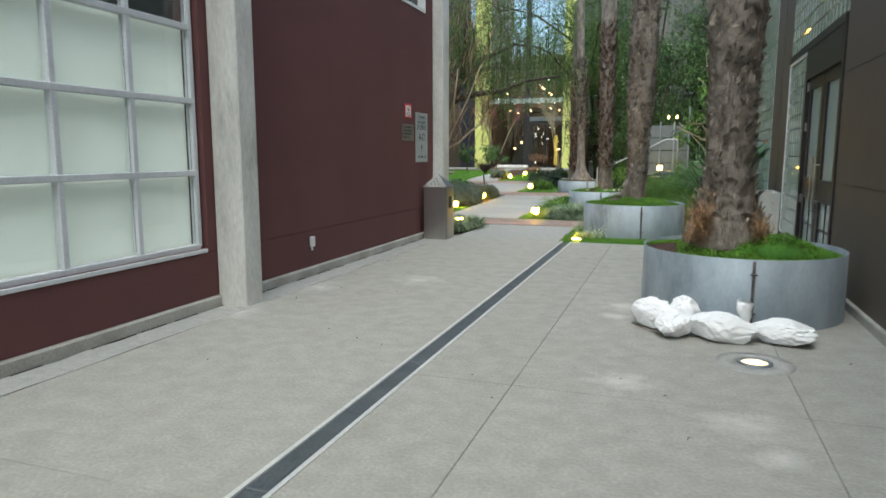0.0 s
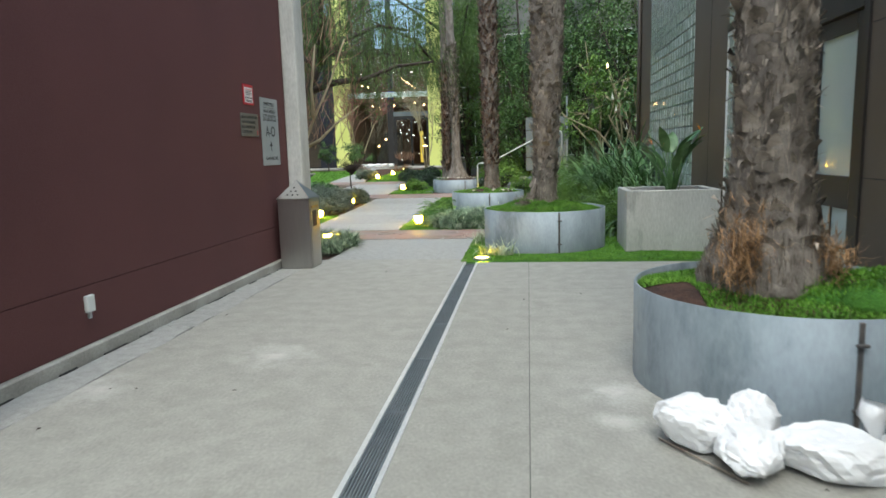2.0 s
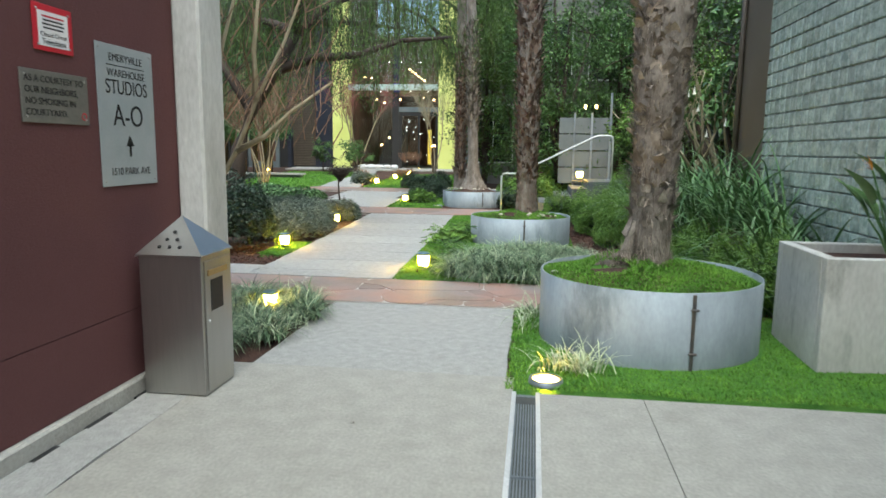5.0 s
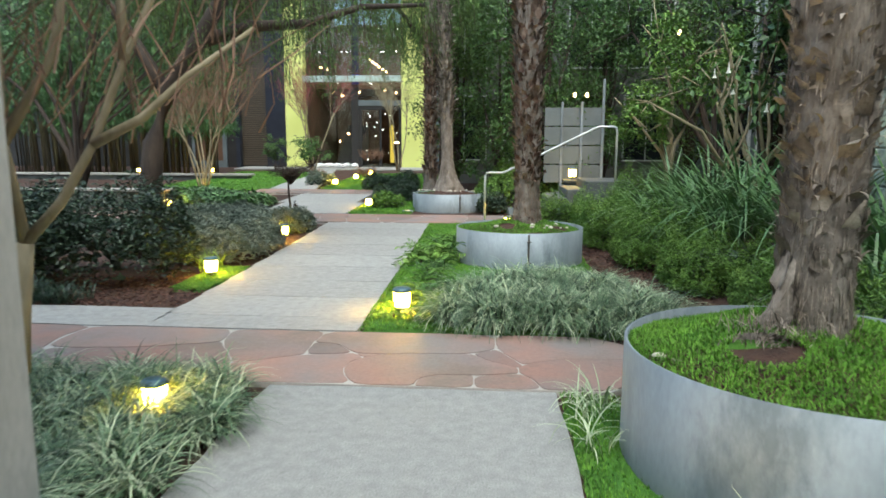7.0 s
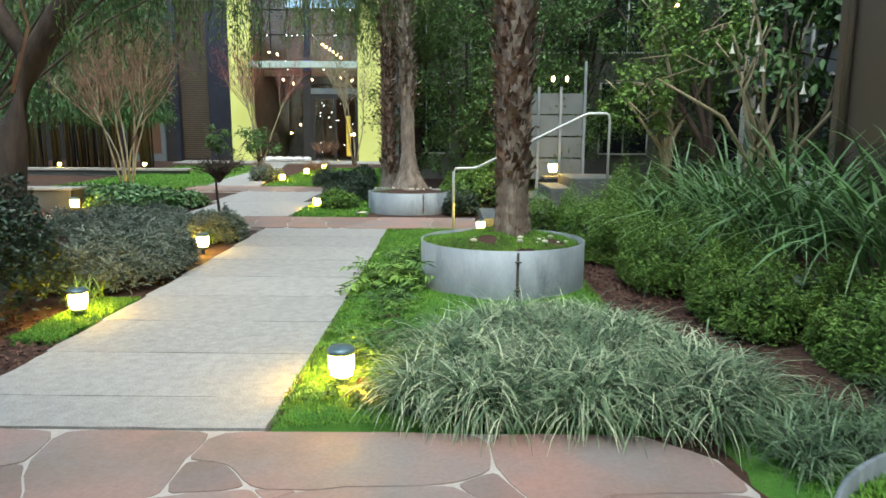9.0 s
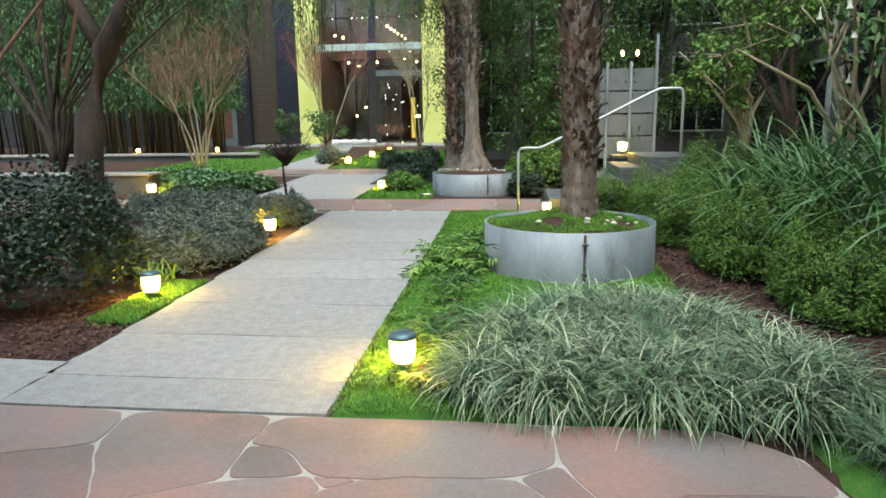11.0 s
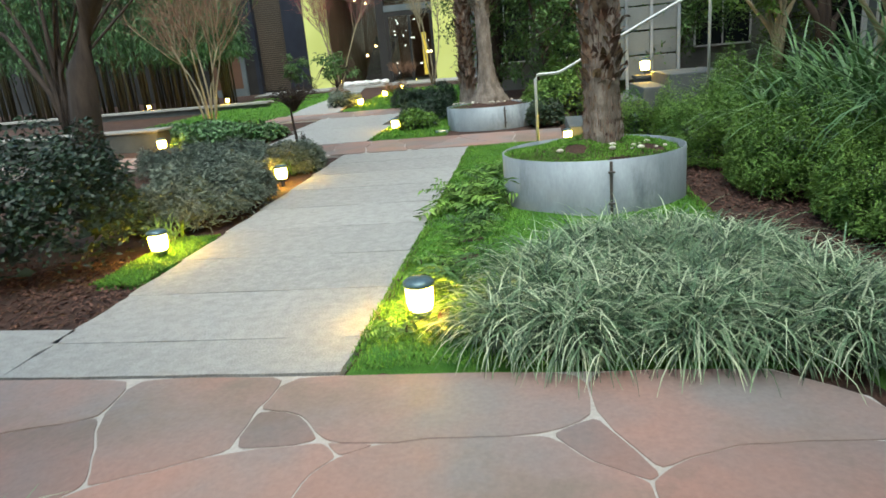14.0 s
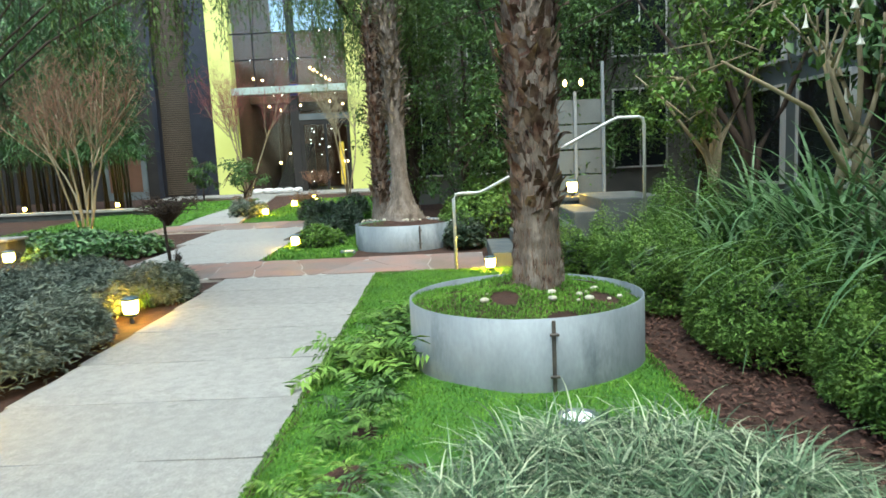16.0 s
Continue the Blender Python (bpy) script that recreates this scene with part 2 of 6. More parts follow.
def bloom(m, spots, colour, amount=0.6):
    """Pale ragged lime stains on a surface: x, y and reach of each."""
    nt = m.node_tree
    p = nt.nodes["Principled BSDF"]
    last = p.inputs["Base Color"].links[0].from_socket
    geo = nt.nodes.new("ShaderNodeNewGeometry")
    noise = nt.nodes.new("ShaderNodeTexNoise")
    noise.inputs["Scale"].default_value, noise.inputs["Detail"].default_value, noise.inputs["Roughness"].default_value = 6, 8, 0.7
    nt.links.new(geo.outputs["Position"], noise.inputs["Vector"])
    for x, y, reach in spots:
        far = nt.nodes.new("ShaderNodeVectorMath")
        far.operation = "DISTANCE"
        far.inputs[1].default_value = (x, y, 0)
        nt.links.new(geo.outputs["Position"], far.inputs[0])
        near = nt.nodes.new("ShaderNodeMapRange")
        near.inputs[1].default_value, near.inputs[2].default_value, near.inputs[3].default_value, near.inputs[4].default_value = 0, reach, 1, 0
        nt.links.new(far.outputs["Value"], near.inputs[0])
        both = nt.nodes.new("ShaderNodeMath")
        both.operation = "MULTIPLY"
        nt.links.new(near.outputs[0], both.inputs[0])
        nt.links.new(noise.outputs[0], both.inputs[1])
        cut = nt.nodes.new("ShaderNodeMapRange")
        cut.inputs[1].default_value, cut.inputs[2].default_value, cut.inputs[4].default_value = 0.16, 0.55, amount
        nt.links.new(both.outputs[0], cut.inputs[0])
        mix = nt.nodes.new("ShaderNodeMixRGB")
        nt.links.new(cut.outputs[0], mix.inputs[0])
        nt.links.new(last, mix.inputs[1])
        mix.inputs[2].default_value = (*colour, 1)
        last = mix.outputs[0]
    nt.links.new(last, p.inputs["Base Color"])


bloom(CONCRETE, [(-0.45, 6.75, 0.42), (-0.5, 6.3, 0.25), (0.42, 3.9, 0.4), (0.55, 3.5, 0.25), (-3.9, 6.6, 0.5), (-3.95, 5.2, 0.4), (-2.9, 7.4, 0.5), (-0.3, 4.4, 0.4)], (0.60, 0.59, 0.56), 0.5)


# ---- mesh helpers ----
def ground_z(y):
    """The garden rises gently towards the far house."""
    return 0.66 * max(0.0, (y - 16) / 26) ** 1.6 if y < 42 else 0.66


def solid(verts, faces, name="mesh", smooth=False):
    me = bpy.data.meshes.new(name)
    me.from_pydata([tuple(v) for v in verts], [], [tuple(f) for f in faces])
    me.update()
    if smooth:
        me.polygons.foreach_set("use_smooth", [True] * len(me.polygons))
    return me


def finish(bm, name="mesh", smooth=False):
    me = bpy.data.meshes.new(name)
    bmesh.ops.recalc_face_normals(bm, faces=bm.faces)
    bm.to_mesh(me)
    bm.free()
    if smooth:
        me.polygons.foreach_set("use_smooth", [True] * len(me.polygons))
    return me


def box(*dims, bevel=0.0, bm=None):
    """x0, x1, y0, y1, z0, z1"""
    x0, x1, y0, y1, z0, z1 = dims
    b = bm or bmesh.new()
    m = Matrix.Translation(((x0 + x1) / 2, (y0 + y1) / 2, (z0 + z1) / 2)) @ Matrix.Diagonal((abs(x1 - x0), abs(y1 - y0), abs(z1 - z0), 1))
    r = bmesh.ops.create_cube(b, size=1, matrix=m)
    if bevel:
        edges = list({e for v in r["verts"] for e in v.link_edges})
        bmesh.ops.bevel(b, geom=edges, offset=bevel, segments=1, affect="EDGES")
    return b


def boxes(rows, bevel=0.0):
    b = bmesh.new()
    for r in rows:
        box(*r, bevel=bevel, bm=b)
    return b


def lathe(profile, seg=24, caps=True):
    """A turned shape from (radius, height) pairs."""
    verts, faces = [], []
    for r, z in profile:
        for i in range(seg):
            a = 2 * math.pi * i / seg
            verts.append((r * math.cos(a), r * math.sin(a), z))
    n = len(profile)
    for j in range(n - 1):
        for i in range(seg):
            k = (i + 1) % seg
            faces.append((j * seg + i, j * seg + k, (j + 1) * seg + k, (j + 1) * seg + i))
    if caps:
        faces.append(tuple(range(seg - 1, -1, -1)))
        faces.append(tuple((n - 1) * seg + i for i in range(seg)))
    return solid(verts, faces, smooth=True)


def tube_data(points, radii, seg=6, verts=None, faces=None):
    verts = [] if verts is None else verts
    faces = [] if faces is None else faces
    start = len(verts)
    n = len(points)
    for j, p in enumerate(points):
        p = Vector(p)
        d = (Vector(points[min(j + 1, n - 1)]) - Vector(points[max(j - 1, 0)])).normalized()
        u = d.orthogonal().normalized() if abs(d.z) > 0.95 else d.cross(Vector((0, 0, 1))).normalized()
        w = d.cross(u)
        for i in range(seg):
            a = 2 * math.pi * i / seg
            verts.append(p + (u * math.cos(a) + w * math.sin(a)) * radii[j])
    for j in range(n - 1):
        for i in range(seg):
            k = (i + 1) % seg
            faces.append((start + j * seg + i, start + j * seg + k, start + (j + 1) * seg + k, start + (j + 1) * seg + i))
    faces.append(tuple(start + (n - 1) * seg + i for i in range(seg)))
    faces.append(tuple(start + i for i in range(seg - 1, -1, -1)))
    return verts, faces


def tube(points, radius, seg=8):
    v, f = tube_data(points, [radius] * len(points), seg)
    return solid(v, f, smooth=True)


def mesh_of(data, name="mesh"):
    return data if isinstance(data, bpy.types.Mesh) else finish(data, name)


def part(name, data, material, parent, label=""):
    me = mesh_of(data, name)
    if not me.materials:
        me.materials.append(material)
    ob = new(name, me)
    ob.parent = parent
    return tagged(ob, label)


def thing(name, label, category, at=(0, 0, 0), turn=0.0, group="", kind=""):
    ob = new(name)
    ob.matrix_basis = pose(*at, 0, 0, turn)
    return tagged(ob, label, category, group, kind)


def piece(name, data, material, label, category, kind="", at=(0, 0, 0), turn=0.0, group=""):
    me = mesh_of(data, name)
    if not me.materials:
        me.materials.append(material)
    ob = new(name, me)
    ob.matrix_basis = pose(*at, 0, 0, turn)
    return tagged(ob, label, category, group, kind)


rng = np.random.default_rng(7)


def strips(base, yaw, length, width, rise, droop, seg=4, fold=0.0):
    """Arching blades. base: (n,3); the rest: arrays of n. rise: start slope in degrees; droop: degrees lost along the blade."""
    n = len(base)
    verts = np.zeros((n, (seg + 1) * 2, 3))
    pos = base.copy()
    side = np.stack([-np.sin(yaw), np.cos(yaw), np.zeros(n)], 1)
    ang = np.radians(rise).copy()
    for j in range(seg + 1):
        w = width * (1 - (j / seg) ** 2 * 0.88) * (0.6 if j == 0 else 1)
        verts[:, 2 * j] = pos - side * w[:, None] / 2
        verts[:, 2 * j + 1] = pos + side * w[:, None] / 2
        if j < seg:
            d = np.stack([np.cos(yaw) * np.cos(ang), np.sin(yaw) * np.cos(ang), np.sin(ang)], 1)
            pos = pos + d * (length / seg)[:, None]
            ang = ang - np.radians(droop) / seg
    quad = np.array([[2 * j, 2 * j + 1, 2 * j + 3, 2 * j + 2] for j in range(seg)])
    faces = (np.arange(n)[:, None, None] * (seg + 1) * 2 + quad[None]).reshape(-1, 4)
    return verts.reshape(-1, 3), faces


def quick(verts, faces, name="mesh"):
    """A mesh of quads from arrays."""
    me = bpy.data.meshes.new(name)
    nf, k = faces.shape
    me.vertices.add(len(verts))
    me.vertices.foreach_set("co", np.ascontiguousarray(verts, dtype=np.float32).ravel())
    me.loops.add(nf * k)
    me.loops.foreach_set("vertex_index", np.ascontiguousarray(faces, dtype=np.int32).ravel())
    me.polygons.add(nf)
    me.polygons.foreach_set("loop_start", np.arange(0, nf * k, k, dtype=np.int32))
    me.update(calc_edges=True)
    me.validate()
    return me


def leaf_mesh(points, length, width, down=0.0, spread=1.0, seed=1, name="mesh", turn=None):
    """A folded pointed leaf at each of the points (n,3), of random heading. down: how far they hang."""
    r = np.random.default_rng(seed)
    n = len(points)
    yaw = r.uniform(0, 2 * np.pi, n) if turn is None else turn
    pitch = r.normal(-down, 0.5 * spread, n)
    d = np.stack([np.cos(yaw) * np.cos(pitch), np.sin(yaw) * np.cos(pitch), np.sin(pitch)], 1)
    tilt = r.uniform(-1, 1, n) * spread
    s0 = np.stack([-np.sin(yaw), np.cos(yaw), np.zeros(n)], 1)
    up = np.cross(d, s0)
    s = s0 * np.cos(tilt)[:, None] + up * np.sin(tilt)[:, None]
    u = np.cross(d, s)
    le = (length * r.uniform(0.6, 1.3, n))[:, None]
    wi = (width * r.uniform(0.6, 1.3, n))[:, None]
    a = points
    tip = a + d * le - u * le * 0.12
    mid = a + d * le * 0.45
    verts = np.stack([a, mid + s * wi / 2 + u * wi * 0.18, tip, mid - s * wi / 2 + u * wi * 0.18], 1).reshape(-1, 3)
    idx = np.arange(n)[:, None] * 4
    faces = np.concatenate([idx + np.array([[0, 1, 2]]), idx + np.array([[0, 2, 3]])])
    return quick(verts, faces, name)


def rough_noise(p, scale):
    return np.sin(p[:, 0] * scale * 1.7 + 1.3 * np.sin(p[:, 1] * scale)) * np.cos(p[:, 1] * scale * 1.3 + p[:, 2] * scale * 1.1 + 0.7 * np.sin(p[:, 0] * scale * 2.1))


def mound(n, cx, cy, rx, ry, h, seed, lump=0.25, freq=3.0, shell=0.25):
    """Points near the surface of a lumpy mound standing on the ground."""
    r = np.random.default_rng(seed)
    a, q = r.uniform(0, 2 * np.pi, n), r.uniform(0, 1, n) ** 0.75
    el = np.arccos(q)
    # superellipse plan: fuller corners than a ball
    ca, sa = np.cos(a), np.sin(a)
    k = (np.abs(ca) ** 3 + np.abs(sa) ** 3) ** (-1 / 3)
    rad = np.sin(el) ** 0.6
    p = np.stack([cx + rx * ca * k * rad, cy + ry * sa * k * rad, h * q ** 0.6], 1)
    f = 1 + lump * rough_noise(p, freq) + lump * 0.5 * rough_noise(p[:, [1, 0, 2]], freq * 2.3) - r.uniform(0, shell, n)
    p[:, 2] *= f
    p[:, 0] = cx + (p[:, 0] - cx) * (0.9 + 0.1 * f)
    p[:, 1] = cy + (p[:, 1] - cy) * (0.9 + 0.1 * f)
    p[:, 2] = np.maximum(p[:, 2], 0.02) + np.array([ground_z(y) for y in p[:, 1]])
    return p


def grow(base, heading, length, radius, levels, seed, bend=0.35, fork=(2, 3), shrink=0.72, up=0.15, spread=0.6, seg=6, steps=5):
    """A branching skeleton: vertices and faces of tapered limbs, and the tips with their directions."""
    r = random.Random(seed)
    verts, faces, tips = [], [], []

    def limb(p, d, ln, rad, level):
        pts, rads = [p], [rad]
        for j in range(steps):
            d = (d + Vector((r.gauss(0, 1), r.gauss(0, 1), r.gauss(0, 0.6))) * bend / steps * 1.6 + Vector((0, 0, up / steps))).normalized()
            p = p + d * ln / steps
            pts.append(p)
            rads.append(rad * (1 - 0.45 * (j + 1) / steps))
            if level <= 1:
                tips.append((p.copy(), d.copy()))
        tube_data(pts, rads, max(3, seg - (levels - level)), verts, faces)
        if level == 0:
            return
        for _ in range(r.randint(*fork)):
            nd = (d + Vector((r.gauss(0, 1), r.gauss(0, 1), r.gauss(0, 0.7))) * spread).normalized()
            limb(p - d * ln * r.uniform(0, 0.25), nd, ln * shrink * r.uniform(0.8, 1.2), rads[-1] * 0.9, level - 1)

    limb(Vector(base), Vector(heading).normalized(), length, radius, levels)
    return verts, faces, tips


def letters(words, size, parent, material, at, name="lettering", align="CENTER", wide=1.0):
    """Words on a sign whose face looks along +x; x of at is the face."""
    cu = bpy.data.curves.new(name, "FONT")
    cu.body, cu.size, cu.align_x, cu.align_y, cu.extrude = words, size, align, "CENTER", 0.0008
    tmp = bpy.data.objects.new(name, cu)
    scene.collection.objects.link(tmp)
    bpy.context.view_layer.update()
    me = bpy.data.meshes.new_from_object(tmp.evaluated_get(bpy.context.evaluated_depsgraph_get()))
    bpy.data.objects.remove(tmp)
    me.transform(Matrix(((0, 0, 1, 0), (wide, 0, 0, 0), (0, 1, 0, 0), (0, 0, 0, 1))))
    me.materials.clear()
    me.materials.append(material)
    ob = new(name, me)
    ob.parent = parent
    ob.location = at
    return ob


# ---- ground ----
def sheet(x0, x1, y0, y1, lift, nx=2, ny=40, edge=0.0, seed=3, thick=0.0):
    """A strip of ground that follows the slope; edge: how ragged its rim is."""
    r = random.Random(seed)
    verts, faces = [], []
    for j in range(ny + 1):
        for i in range(nx + 1):
            x, y = x0 + (x1 - x0) * i / nx, y0 + (y1 - y0) * j / ny
            g = ground_z(y)
            if i in (0, nx):
                x += r.uniform(-edge, edge)
            if j in (0, ny):
                y += r.uniform(-edge, edge)
            verts.append((x, y, g + lift))
    for j in range(ny):
        for i in range(nx):
            a = j * (nx + 1) + i
            faces.append((a, a + 1, a + nx + 2, a + nx + 1))
    if thick:
        n = len(verts)
        verts += [(x, y, z - thick) for x, y, z in verts]
        rim = [i for i in range(nx + 1)] + [j * (nx + 1) + nx for j in range(1, ny + 1)] + [ny * (nx + 1) + i for i in range(nx - 1, -1, -1)] + [j * (nx + 1) for j in range(ny - 1, 0, -1)]
        for a, b in zip(rim, rim[1:] + rim[:1]):
            faces.append((b, a, a + n, b + n))
    return solid(verts, faces)


gv, gf = [], []
gy = [-400, -20, 0, 10, 16] + [16 + 1.3 * k for k in range(1, 21)] + [60, 500]
for y in gy:
    gv += [(-400, y, ground_z(y) - 0.035), (400, y, ground_z(y) - 0.035)]
gf = [(2 * j, 2 * j + 1, 2 * j + 3, 2 * j + 2) for j in range(len(gy) - 1)]
piece("ground", solid(gv, gf), SOIL, "dark brown soil and bark mulch of the garden beds", "ground", "structure")

pave = thing("pavement", "grey broom-finished concrete paving of the alley with a drain", "pavement", kind="structure")


def slab(x0, x1, y0, y1, parent, material=CONCRETE, gap=0.004, lift=0.0, name="slab", ragged=0.0, seed=0):
    me = sheet(x0 + gap, x1 - gap, y0 + gap, y1 - gap, lift, 8 if ragged else 1, max(6, int((y1 - y0) / 0.25)) if ragged else max(1, int((y1 - y0) / 1.0)), ragged, seed, 0.05)
    return part(name, me, material, parent)


for y0, y1 in ((-10, -4), (-4, 2.2), (2.2, 8.2), (8.2, 11.85)):
    slab(-3.98, -1.845, y0, y1, pave, gap=0.0015)
    slab(-4.29, -3.98, y0, y1, pave, PATHCON, 0.0, 0.001, "edge_slab", 0.02, int(y1))
for y0, y1 in ((-10, -2), (-2, 4.1), (4.1, 9.85), (9.85, 11.55)):
    for x0, x1 in ((-1.665, -0.98), (-0.98, 0.79), (0.79, 1.68)):
        slab(x0, x1, y0, y1, pave, gap=0.0025)
slab(-3.84, -1.9, 11.55, 13.97, pave, PATHCON, lift=-0.001, name="neck_slab", ragged=0.012, seed=5)
part("groove_fill", sheet(-4.3, 1.7, -10, 11.5, -0.012), SLATE, pave, "dark joint between the slabs")

drain = thing("channel_drain", "long grey ribbed channel drain set flush in concrete", "drain", (0, 0, 0), kind="structure")
part("channel", sheet(-1.84, -1.67, -10, 11.55, -0.016), GRATE, drain)
for x in (-1.845, -1.685):
    part("edge_strip", box(x - 0.006, x + 0.022, -10, 11.55, -0.03, 0.006), GRATE_EDGE, drain, "pale steel edge strip")
rib = finish(boxes([(-1.822 + 0.0165 * k, -1.814 + 0.0165 * k, 0.006, 0.992, -0.016, -0.002) for k in range(8)] + [(-1.822, -1.692, 0.0, 0.014, -0.016, -0.001)]))
rib.materials.append(GRATE)
for k in range(-9, 11):
    ob = part("grate", rib, GRATE, drain)
    ob.location = (0, k + 0.35, 0)

path = thing("path", "weathered pale concrete garden path in offset sections", "path", kind="structure")
cuts = [15.28, 15.72, 16.55, 17.4, 18.3, 19.2, 20.2, 21.2, 22.1, 22.97]
for k, (a, b) in enumerate(zip(cuts, cuts[1:])):
    slab(-5.42 - 0.03 * k, -3.5 - 0.012 * k, a, b, path, PATHCON, 0.004, 0.012, "slab", 0.008, k)
slab(-9.5, -5.42, 15.28, 15.95, path, PATHCON, 0.003, 0.012, "slab", 0.02, 31)
slab(-7.75, -5.65, 24.43, 26.9, path, PATHCON, 0.003, 0.012, "slab", 0.012, 32)
slab(-8.0, -5.9, 26.9, 29.2, path, PATHCON, 0.003, 0.012, "slab", 0.012, 33)


def skew_slab(pts, parent, material, name):
    v = [(x, y, ground_z(y) + 0.012) for x, y in pts]
    n = len(v)
    v += [(x, y, z - 0.06) for x, y, z in v]
    return part(name, solid(v, [tuple(range(n))] + [(i, (i + 1) % n, (i + 1) % n + n, i + n)[::-1] for i in range(n)]), material, parent)


for k in range(5):
    a, b = k / 5, (k + 1) / 5
    skew_slab([(-9.5 - 1.1 * a, 30.7 + 9.6 * a), (-8.0 - 1.6 * a, 30.7 + 9.6 * a), (-8.0 - 1.6 * b, 30.68 + 9.6 * b), (-9.5 - 1.1 * b, 30.68 + 9.6 * b)], path, PATHCON, "slab")
part("forecourt", sheet(-14.5, -5.0, 40.3, 42, 0.012, thick=0.06, ny=3), PATHCON, path)


# red flagstone strips: irregular stones between pale joints
def clip(poly, nx, ny, c):
    out = []
    for (ax, ay), (bx, by) in zip(poly, poly[1:] + poly[:1]):
        da, db = nx * ax + ny * ay - c, nx * bx + ny * by - c
        if da <= 0:
            out.append((ax, ay))
        if da * db < 0:
            t = da / (da - db)
            out.append((ax + (bx - ax) * t, ay + (by - ay) * t))
    return out


def flagstones(name, outline, seeds, label, joint=0.008, lift=0.006):
    strip = thing(name, label, "paving", kind="structure")
    xs, ys = [p[0] for p in outline], [p[1] for p in outline]
    n = len(outline)
    v = [(x, y, ground_z(y) + lift) for x, y in outline]
    v += [(x, y, z - 0.05) for x, y, z in v]
    part("mortar_bed", solid(v, [tuple(range(n))] + [(i, (i + 1) % n, (i + 1) % n + n, i + n)[::-1] for i in range(n)]), JOINT, strip, "pale mortar")
    for i, (sx, sy) in enumerate(seeds):
        poly = list(outline)
        for j, (qx, qy) in enumerate(seeds):
            if i != j and poly:
                nx, ny = qx - sx, qy - sy
                ln = math.hypot(nx, ny)
                nx, ny = nx / ln, ny / ln
                poly = clip(poly, nx, ny, nx * (sx + qx) / 2 + ny * (sy + qy) / 2 - joint)
        if len(poly) < 3:
            continue
        # round and waver the edges
        pts = []
        for (ax, ay), (bx, by) in zip(poly, poly[1:] + poly[:1]):
            inner = min(xs) + 0.03 < (ax + bx) / 2 < max(xs) - 0.03 and min(ys) + 0.03 < (ay + by) / 2 < max(ys) - 0.03
            for t in (0.1, 0.3, 0.5, 0.7, 0.9):
                x, y = ax + (bx - ax) * t, ay + (by - ay) * t
                if inner:
                    w = 0.045 * math.sin(math.pi * t)
                    x, y = x + w * math.sin(y * 7 + x * 3), y + w * math.sin(x * 6)
                pts.append((x, y))
        m = len(pts)
        z = lift + 0.005 + 0.002 * (i % 3)
        v = [(x, y, ground_z(y) + z) for x, y in pts]
        v += [(x, y, c - 0.02) for x, y, c in v]
        part("flagstone", solid(v, [tuple(range(m))] + [(a, (a + 1) % m, (a + 1) % m + m, a + m)[::-1] for a in range(m)]), FLAG, strip)


r1 = random.Random(4)
flagstones("flagstone_walk", [(-13, 13.99), (-5.6, 13.99), (-5.9, 14.6), (-5.9, 15.26), (-13, 15.26)],
           [(-6.3, 14.9), (-6.5, 14.25)] + [(-7.2 - 0.85 * k, 14.62 + r1.uniform(-0.45, 0.45)) for k in range(7)], "red-brown flagstone walk along the burgundy building")

# the near end of the walk: big stones meeting at these corners
CORNER = dict(a=(-4.58, 15.26), b=(-4.54, 14.88), c=(-4.32, 14.5), d=(-4.25, 14.36), e=(-4.65, 14.83), f=(-5.13, 14.67), g=(-5.9, 14.6), h=(-5.9, 15.26), i=(-3.75, 15.26), j=(-3.79, 14.93),
              k=(-3.57, 14.89), l=(-3.40, 14.67), m=(-3.77, 14.60), n=(-4.05, 14.46), o=(-4.43, 14.16), p=(-4.65, 13.99), q=(-5.6, 13.99), r=(-2.96, 14.69), s=(-3.17, 14.65), t=(-2.49, 14.72),
              u=(-3.30, 14.57), v=(-3.39, 14.45), w=(-3.40, 14.25), x=(-3.27, 13.99), y=(-2.31, 15.26), z=(-2.3, 14.87), A=(-2.1, 14.48), B=(-2.15, 14.43), C=(-2.32, 14.53), D=(-2.13, 14.3),
              E=(-2.03, 14.14), F=(-2.01, 13.99), G=(-2.46, 13.99), H=(-2.45, 14.23), I=(-2.70, 14.23), J=(-2.83, 14.15), K=(-2.87, 13.99), L=(-1.95, 14.59), M=(-1.75, 14.66), N=(-1.14, 14.68),
              O=(-1.2, 15.0), P=(-1.5, 15.26), Q=(-1.22, 14.3), R=(-1.55, 13.99))
STONES = "aijmndcb jklm iyztrslkj mluvwxpodn lsu uvwxKJIHDBCtrs tzABC yPONMLAz ALMNQRFEDB DEFGH HGKJI abefgh bcdopqgfe".split()
walk_end = thing("flagstone_walk", "red-brown flagstone walk with pale curved mortar joints", "paving", kind="structure")
rim = [CORNER[c] for c in "ghaiyPONQRFGKxpq"]
nr = len(rim)
v = [(x, y, 0.006) for x, y in rim] + [(x, y, -0.044) for x, y in rim]
part("mortar_bed", solid(v, [tuple(range(nr - 1, -1, -1))] + [(i, (i + 1) % nr, (i + 1) % nr + nr, i + nr) for i in range(nr)]), JOINT, walk_end, "pale mortar")


